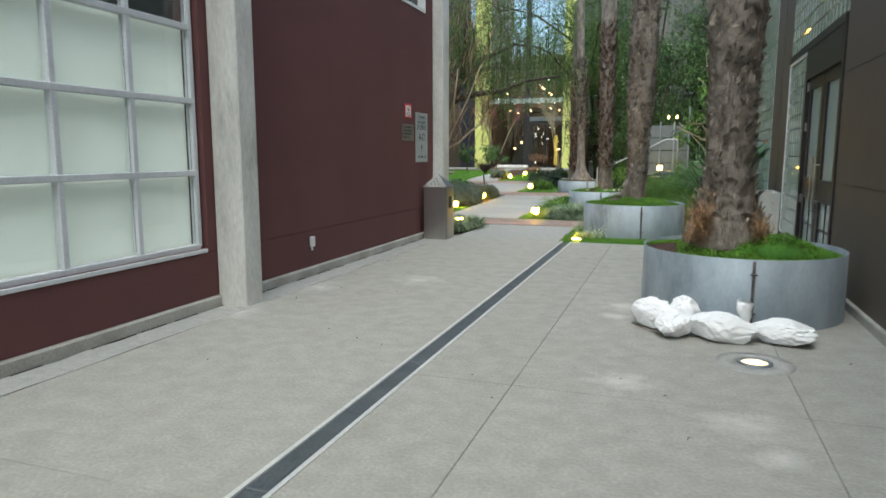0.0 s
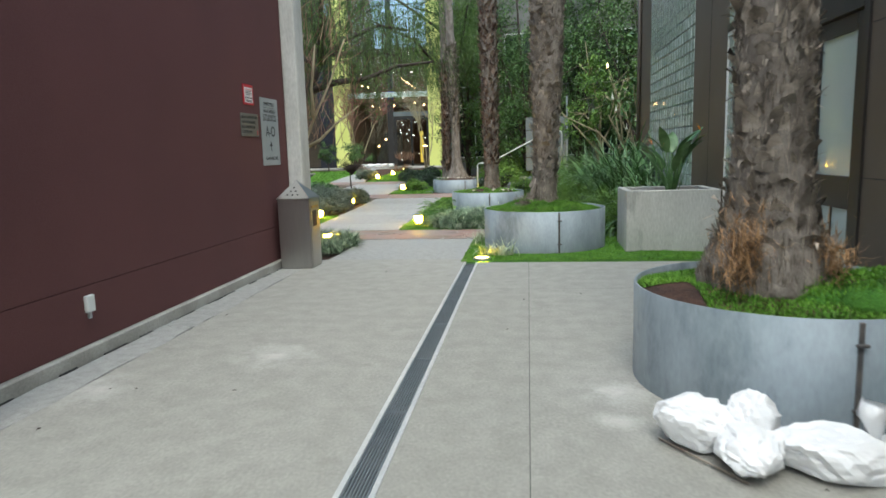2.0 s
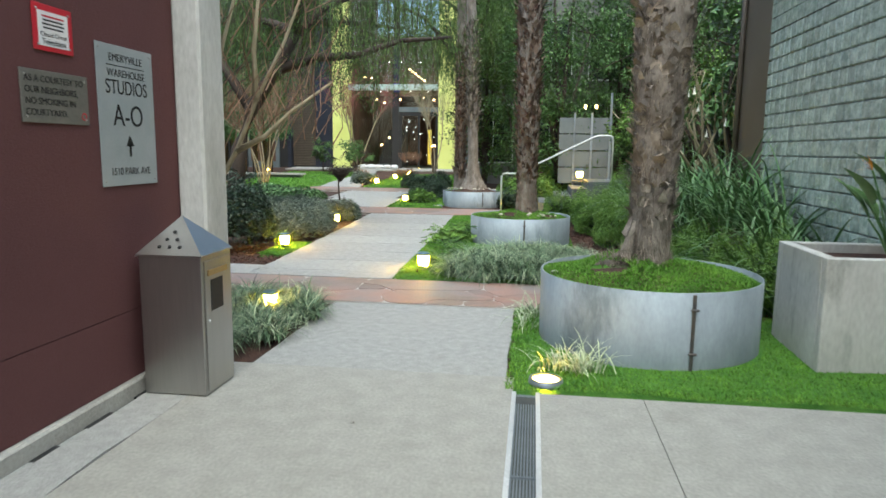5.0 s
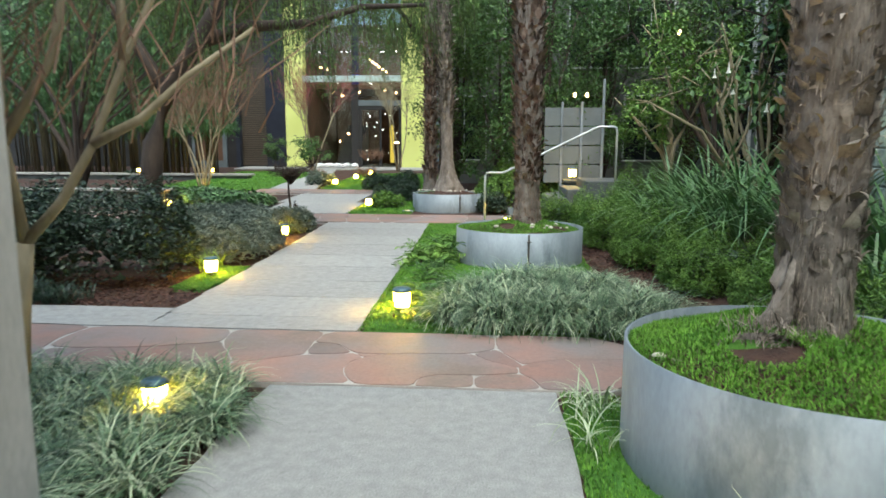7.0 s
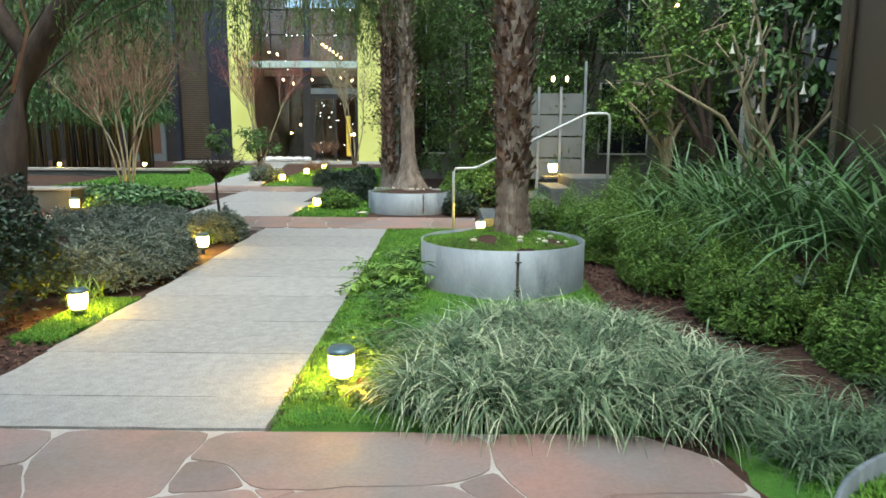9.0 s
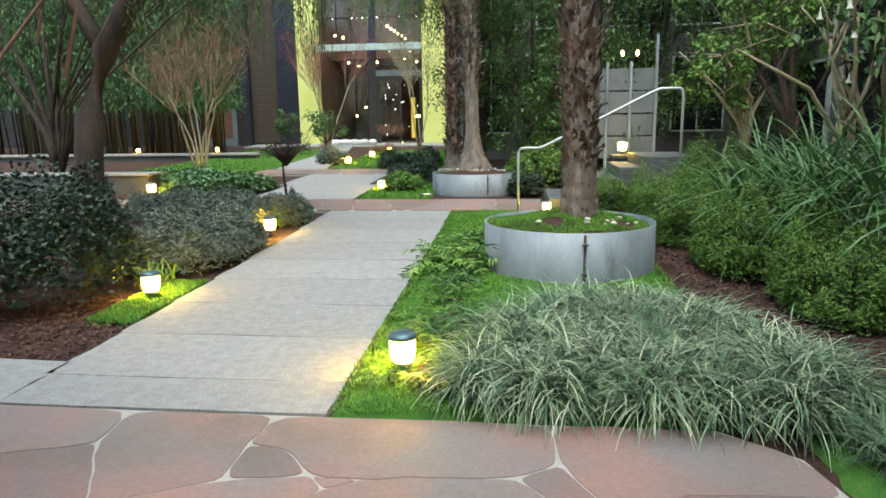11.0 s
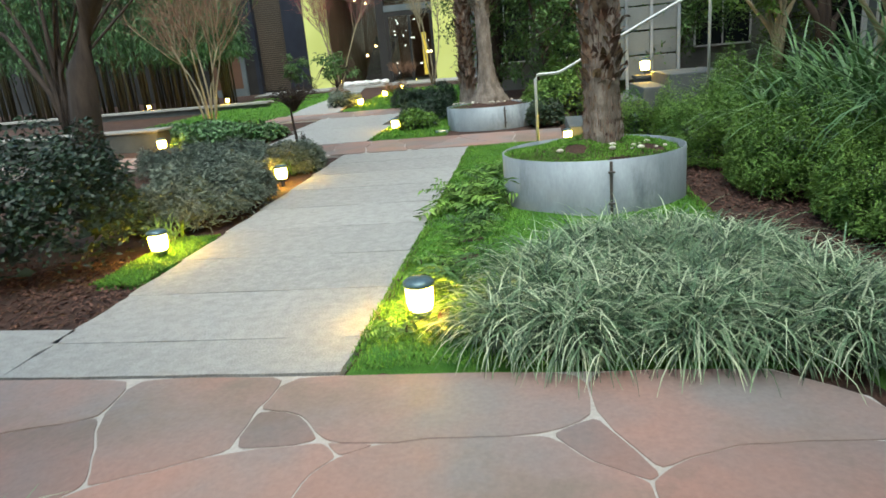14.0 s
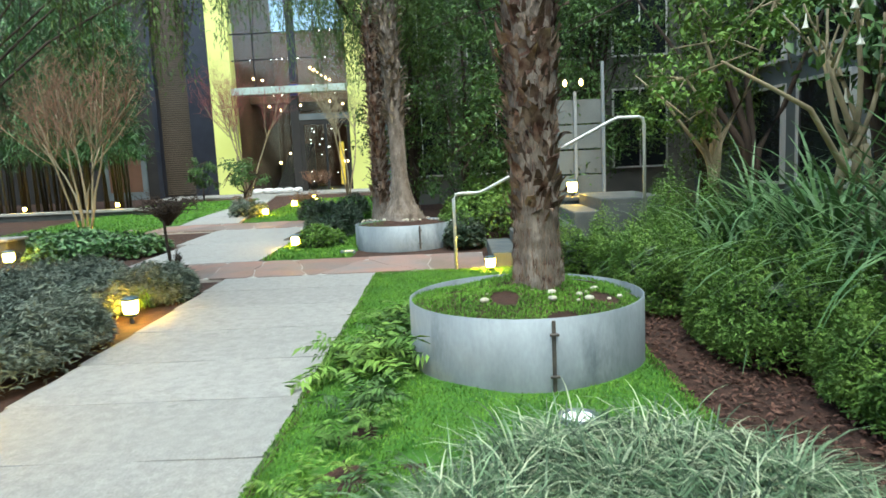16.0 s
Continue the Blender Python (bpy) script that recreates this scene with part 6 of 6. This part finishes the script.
crown("canopy_tree", "tall tree with a wide airy dark green canopy over the garden", (-13.2, 26.5, 0.2), [(5.1, -3.5, 5.9, 1.3), (7.1, -3, 6.3, 1.3), (8.8, -2.5, 6.7, 1.3), (3.6, -3.5, 6.2, 1.4), (6.1, -1, 7.3, 1.5), (8.3, 0, 7.8, 1.4), (9.6, 0.5, 7.0, 1.3), (1.5, -2, 6.0, 1.4)],
      1500, 0.10, 0.022, WEEPLEAF, 560, trunk=0.04, down=0.9)
# bell-flower tree with pale crooked stems
bell = thing("bell_flower_tree", "pale multi-stemmed tree with hanging white bell flowers", "tree", (1.75, 21.0, 0.1))
V, F, tips = [], [], []
for k, (hx, hy) in enumerate(((-0.25, 0), (0.05, 0.1), (0.3, 0), (-0.5, -0.1), (0.15, -0.1))):
    v, f, tp = grow((0.06 * k - 0.12, 0.03 * k, -0.05), (hx, hy, 1), 1.5, 0.075, 2, 520 + k, bend=0.3, fork=(2, 2), shrink=0.75, up=0.3, spread=0.4)
    o = len(V)
    V += v
    F += [tuple(i + o for i in q) for q in f]
    tips += tp
part("stem", solid(V, F, smooth=True), PALEBARK, bell)
v, f = tube_data([(-0.1, -0.1, 0.9), (-0.5, -0.4, 1.25), (-0.9, -0.6, 1.75), (-1.3, -0.7, 1.95), (-1.8, -0.8, 2.2)], [0.035, 0.03, 0.025, 0.02, 0.01], 7)
part("long_branch", solid(v, f, smooth=True), PALEBARK, bell)
r = np.random.default_rng(31)
tp = np.array([p for p, d in tips if p.z > 2.0])
p = np.repeat(tp, 2, 0) + r.normal(0, 0.2, (len(tp) * 2, 3))
part("crown", leaf_mesh(p, 0.16, 0.07, 0.7, 1.0, 33), TREELEAF, bell)
for k in range(5):
    q = tp[int(r.integers(len(tp)))]
    fl = part("bell_flower", lathe([(0.006, 0.0), (0.011, -0.06), (0.02, -0.11), (0.04, -0.15)], 10, False), FLOWER, bell, "hanging white bell flower")
    fl.location = (float(q[0]) - 0.05, float(q[1]) - 0.15, min(float(q[2]), 2.9) - 0.1)

# bamboo screen on the garden's far left
bam = thing("bamboo_screen", "dense bamboo with bare brown culms and leafy tops", "bamboo", (0, 0, 0), kind="stuff")
r = np.random.default_rng(61)
V, F, pts = [], [], []
for k in range(190):
    x, y = r.uniform(-26, -13.6), r.uniform(36.0, 38.0)
    top = r.uniform(5, 7.5)
    lx, ly = r.normal(0, 0.35), -abs(r.normal(0.5, 0.35))
    P = [(x + lx * q * q, y + ly * q * q, 0.4 + top * q) for q in (0, 0.35, 0.7, 1)]
    tube_data(P, [0.035, 0.03, 0.022, 0.01], 5, V, F)
    for _ in range(85):
        q = r.uniform(0.33, 1)
        pts.append((x + lx * q * q + r.normal(0, 0.35), y + ly * q * q + r.normal(-0.1, 0.35), 0.4 + top * q + r.normal(0, 0.2)))
for k in range(9000):
    pts.append((r.uniform(-15.5, -12.5) if k % 4 else r.uniform(-26, -13), r.uniform(33.5, 36.5), r.uniform(2.2, 7.0)))
part("culms", solid(V, F, smooth=True), CULM, bam)
p = np.array(pts)
p = p[rough_noise(p, 1.6) > -0.35]
part("foliage", leaf_mesh(np.repeat(p, 3, 0) + r.normal(0, 0.09, (len(p) * 3, 3)), 0.26, 0.038, 0.6, 0.8, 62), BAMBOOLEAF, bam)
crown("leafy_tree", "dark tree overhanging the bamboo", (-13.5, 27.0, 0.2), [(0, 0, 5.2, 1.5), (1.5, -0.5, 5.6, 1.3), (-1.6, 0, 4.8, 1.5), (-3.2, 0, 4.4, 1.4), (0.5, 1, 6.5, 1.5)], 650, 0.16, 0.04, BAMBOOLEAF, 510)

# low garden walls on the left
lw = thing("low_wall", "long low concrete seat wall with a pale slab top", "wall", kind="structure")
part("wall_body", box(-26, -11.6, 34.4, 34.8, -0.05, 0.52), SLATE, lw)
part("coping", box(-26, -11.5, 34.3, 34.9, 0.52, 0.6, bevel=0.01), CONCRETE, lw, "pale concrete coping")
lw = thing("low_wall", "short dark concrete wall end beside the flagstones", "wall", kind="structure")
part("wall_body", box(-16, -10.45, 25.6, 26.1, -0.05, 0.5, bevel=0.012), SLATE, lw)
part("coping", box(-16, -10.4, 25.55, 26.15, 0.5, 0.55, bevel=0.01), CONCRETE, lw)

# ---- steps and handrail ----
st = thing("stairs", "grey stone garden steps climbing beside a handrail", "stairs", kind="structure")
for k in range(5):
    part("step", box(-2.0 + 0.38 * k, -2.0 + 0.38 * (k + 1) + (0.0 if k < 4 else 0.5), 23.2, 24.9, 0.0, 0.09 + 0.17 * (k + 1), bevel=0.012), STEPSTONE, st)
rail = thing("handrail", "white-painted bent tube handrail by the steps", "handrail", (0, 0, 0))
part("rail_tube", tube([(-2.5, 22.9, 0.0), (-2.5, 22.9, 1.04), (-2.47, 22.9, 1.1), (-2.4, 22.9, 1.11), (-2.17, 22.9, 1.11), (-2.08, 22.9, 1.14), (-0.42, 22.9, 1.96), (-0.32, 22.9, 2.0), (-0.05, 22.9, 2.0), (0.0, 22.9, 1.98), (0.02, 22.9, 1.9), (0.02, 22.9, 0.6)], 0.022, 10), RAILPAINT, rail)
pi = thing("stone_pier", "low grey stone pier with a slab top and lamp", "pier", (-0.15, 25.1, 0))
part("pier_body", box(-0.55, 0.4, -0.2, 0.25, 0, 0.82, bevel=0.012), STEPSTONE, pi)
part("slab", box(-0.6, 0.45, -0.25, 0.3, 0.82, 0.88, bevel=0.01), SLATE, pi)
part("tread", box(-0.75, -0.56, -0.25, 0.3, 0, 0.6, bevel=0.012), STEPSTONE, pi)

# slatted grey fence
fe = thing("panel_fence", "grey horizontal panel fence on white steel posts", "fence", (0, 0, 0))
for x in (-0.62, -0.13, 0.4):
    part("post", box(x - 0.03, x + 0.03, 27.0, 27.06, 0.5, 2.75 if x < 0.2 else 3.3, bevel=0.006), GALV, fe, "grey steel post")
for k in range(4):
    part("panel", box(-1.05, 0.45, 27.06 + 0.02 * (k % 2), 27.11 + 0.02 * (k % 2), 0.72 + 0.48 * k, 1.17 + 0.48 * k, bevel=0.004), GREYPANEL, fe)

# ---- buildings round the garden ----
hb = thing("garden_house", "pale grey two-storey house with dark windows behind the trees", "house", (0, 0, 0))
part("wall", boxes([(-4.2, 14, 34, 34.4, 0, 11.5)]), PALEWALL, hb)
part("wall", boxes([(4.6, 5.0, 19.5, 34, 0, 8)]), GREYPANEL, hb, "grey panelled side wall")
for x in (-3.4, -1.2, 1.0, 3.0):
    for z in (1.2, 4.4):
        w = part("window", box(x - 0.75, x + 0.75, 33.93, 34.0, z, z + 2.2), DARKGLASS, hb)
        part("frame", boxes([(x - 0.8, x - 0.75, 33.9, 34.0, z - 0.05, z + 2.25), (x + 0.75, x + 0.8, 33.9, 34.0, z - 0.05, z + 2.25), (x - 0.75, x + 0.75, 33.9, 34.0, z - 0.05, z), (x - 0.75, x + 0.75, 33.9, 34.0, z + 2.2, z + 2.25), (x - 0.02, x + 0.02, 33.9, 33.93, z, z + 2.2)]), WHITETRIM, w, "white window frame")
for y in (22.2, 24.6, 27.0, 29.5):
    for z in (0.8, 3.4):
        w = part("window", box(4.54, 4.6, y - 0.9, y + 0.9, z, z + 2.0), DARKGLASS, hb)
        part("frame", boxes([(4.5, 4.6, y - 0.96, y - 0.9, z - 0.06, z + 2.06), (4.5, 4.6, y + 0.9, y + 0.96, z - 0.06, z + 2.06), (4.5, 4.6, y - 0.9, y + 0.9, z - 0.06, z), (4.5, 4.6, y - 0.9, y + 0.9, z + 2.0, z + 2.06)]), WHITETRIM, w, "white window frame")
for x, y, z in ((-0.35, 26.8, 2.9), (-0.05, 26.8, 2.9), (1.5, 24.5, 4.0)):
    t = thing("hanging_lantern", "small warm hanging lantern among the leaves", "lantern", (x, y, z))
    part("bulb", lathe([(0.01, -0.06), (0.035, -0.03), (0.035, 0.03), (0.01, 0.06)], 12), BULB, t)
    part("hood", lathe([(0.04, 0.06), (0.015, 0.09)], 12), BLACK, t)
    v, f = tube_data([(0, 0, 0.09), (0, 0.02, 1.6)], [0.004, 0.004], 4)
    part("cord", solid(v, f), BLACK, t)

dh = thing("dark_house", "black-clad house wing behind the bamboo", "house", (0, 0, 0))
part("wall", boxes([(-30, -12.95, 42.3, 42.6, 0, 13), (-30, -14.95, 41.9, 42.3, 0, 13)]), DARKCLAD, dh)
b = bmesh.new()
for k in range(90):
    z = 0.75 + 0.09 * k
    box(-14.9, -13.4, 42.2, 42.29, z, z + 0.055, bm=b)
part("louvre_screen", b, BROWNWALL, dh, "dark ribbed screen")
for x in (-14.95, -13.4):
    part("steel_post", box(x, x + (0.2 if x < -14 else 0.95), 41.9, 42.29, 0.5, 9.5), NAVY, dh, "dark steel post")
w = part("garden_door", box(-17.0, -15.6, 41.82, 41.9, 0.7, 2.9), INTERIOR, dh, "brown glazed door")
part("door_frame", boxes([(-17.15, -17.0, 41.8, 41.9, 0.6, 3.0), (-15.6, -15.4, 41.8, 41.9, 0.6, 3.0), (-17.0, -15.6, 41.8, 41.9, 0.6, 0.95)]), GREYPANEL, w)

gh = thing("glass_front_house", "house with a tall glazed entrance between lime-yellow pillars", "house", (0, 0, 0))
FY = 42.0
part("pillar", box(-12.4, -11.5, FY - 0.2, FY + 0.4, 0.5, 13, bevel=0.01), YELLOW, gh, "lime-yellow painted pillar")
part("pillar", box(-6.75, -5.6, FY - 0.2, FY + 0.4, 0.5, 13, bevel=0.01), YELLOW, gh, "lime-yellow painted pillar")
part("side_wall", box(-5.6, -4.2, FY - 0.05, FY + 0.3, 0.4, 13), GREYPANEL, gh)
for a in ((-11.5, -9.12), (-8.82, -6.75)):
    for z0, z1 in ((0.66, 4.7), (5.0, 6.1), (6.15, 7.15), (7.2, 9.9), (9.95, 12.9)):
        ob = part("glass_pane", box(a[0], a[1], FY, FY + 0.02, z0, z1), GLASS, gh)
        ob.visible_shadow = False
for z in (6.1, 7.15, 9.9):
    part("glazing_bar", box(-11.5, -6.75, FY - 0.02, FY + 0.06, z, z + 0.05), BLACK, gh)
for x in (-10.6, -7.8):
    part("glazing_bar", box(x, x + 0.04, FY - 0.02, FY + 0.06, 5.0, 12.9), BLACK, gh)
part("mullion", box(-9.12, -8.82, FY - 0.12, FY + 0.1, 5.15, 13), NAVY, gh, "dark blue steel mullion")
part("mullion_foot", box(-9.13, -8.81, FY - 0.14, FY + 0.1, 4.6, 5.05), BLUE, gh, "bright blue steel bracket")
part("ledge", box(-11.5, -6.75, FY - 0.35, FY + 0.05, 4.7, 4.98, bevel=0.01), CANOPY, gh, "pale green glass ledge")
part("door_post", box(-9.2, -8.85, FY - 0.08, FY + 0.1, 0.6, 4.6), DARKCLAD, gh)
dr = part("entrance_door", boxes([(-8.85, -8.7, FY - 0.03, FY + 0.05, 0.66, 3.6), (-6.9, -6.75, FY - 0.03, FY + 0.05, 0.66, 3.6), (-8.7, -6.9, FY - 0.03, FY + 0.05, 3.4, 3.6), (-7.85, -7.75, FY - 0.03, FY + 0.05, 0.66, 3.4)]), DARKCLAD, gh, "dark framed glass door")
part("door_head", box(-8.85, -6.75, FY - 0.06, FY + 0.06, 3.6, 3.85), GREYPANEL, gh)
part("interior", boxes([(-11.6, -6.6, FY + 7, FY + 7.2, 0.5, 8.6), (-11.8, -11.6, FY + 0.4, FY + 7, 0.5, 13), (-6.6, -6.4, FY + 0.4, FY + 7, 0.5, 13), (-11.6, -6.6, FY + 2.5, FY + 7, 4.6, 4.9)]), INTERIOR, gh, "warm brown interior walls")
part("interior_floor", box(-11.6, -6.6, FY + 0.02, FY + 7, 0.5, 0.66), SLATE, gh)
inst = part("interior_stair", boxes([(-10.4, -9.3, FY + 1.5 + 0.28 * k, FY + 1.8 + 0.28 * k, 0.66, 0.84 + 0.18 * k) for k in range(12)]), DARKCLAD, gh)
part("golden_panel", box(-7.95, -7.75, FY + 4, FY + 4.1, 0.8, 2.8), mat("gold", (0.6, 0.42, 0.06), rough=0.4, emit=0.6), gh, "lit golden panel")
bulb = lathe([(0.012, -0.05), (0.05, -0.025), (0.05, 0.025), (0.012, 0.05)], 10)
bulb.materials.append(BULB)
small = lathe([(0.006, -0.02), (0.022, 0), (0.006, 0.02)], 8)
small.materials.append(WHITEBULB)
rr = random.Random(3)
for k in range(6):
    t = thing("string_light", "round warm bulb of a light string in the entrance hall", "light", (-8.6 + 0.2 * k, FY + 1.6 - 0.2 * k, 5.95 - 0.14 * k), group="light string")
    part("bulb", bulb, BULB, t)
for k, (x, z) in enumerate(((-10.3, 4.3), (-9.9, 4.15), (-9.1, 4.35), (-7.7, 4.4), (-7.2, 4.3), (-9.7, 2.3), (-10.0, 1.9), (-7.1, 1.85), (-7.3, 1.85), (-10.9, 5.5), (-10.6, 5.45))):
    t = thing("hall_lamp", "warm lamp shining in the entrance hall", "light", (x, FY + 0.9 + 0.3 * (k % 3), z), group="hall lamps")
    part("bulb", bulb, BULB, t)
for k in range(46):
    x, z = -11.3 + 4.4 * rr.random(), rr.choice((4.68, 5.0, 6.1, 7.15, 0, 0, 0))
    if z == 0:
        x, z = -8.6 + 1.7 * rr.random(), rr.uniform(1.0, 3.3)
    t = thing("glint_light", "tiny pale fairy light fixed on the glazing", "light", (x, FY - 0.06 if z > 4 and z != 4.68 else FY + 0.35, z), group="fairy lights")
    part("bulb", small, WHITEBULB, t)

# ---- small things ----
r = random.Random(17)
peb = bmesh.new()
bmesh.ops.create_icosphere(peb, subdivisions=2, radius=0.04)
for vtx in peb.verts:
    vtx.co.z *= 0.65
    vtx.co.x *= 1.2 + 0.2 * math.sin(vtx.co.y * 60)
peb = finish(peb, smooth=True)
peb.materials.append(STONE)
spots = [(-0.72 - 0.82 + 0.07 * k, 13.05 - 0.15 - 0.05 * k, 0.6) for k in range(3)] + [(-1.97 + r.uniform(-0.35, 0.65), 19.08 + r.uniform(-0.6, -0.15), 0.535 + ground_z(18.3)) for _ in range(12)] + [(-3.42 + r.uniform(-0.7, 0.7), 25.85 + r.uniform(-0.7, 0.0), 0.47 + ground_z(25)) for _ in range(26)]
for x, y, z in spots:
    s = r.uniform(0.3, 0.8)
    ob = new("pebble", peb)
    ob.matrix_basis = pose(x, y, z, 0, 0, r.uniform(0, 360)) @ Matrix.Diagonal((s, s, s, 1))
    tagged(ob, "smooth pale pebble lying in a planter", "pebble", "pebbles in planters")
drop = leaf_mesh(np.array([(r.uniform(-3.9, 1.4), r.uniform(1.5, 11), 0.006) for _ in range(26)]), 0.035, 0.018, 0.0, 0.1, 90)
piece("fallen_leaves", drop, BARK, "few small dry leaves scattered on the paving", "leaves", "stuff")
piece("dry_stalk", tube([(-0.32, 6.05, 0.012), (-0.2, 5.85, 0.02), (-0.02, 5.6, 0.012)], 0.006, 5), HUSK, "dry palm stalk lying by the sandbags", "stalk")
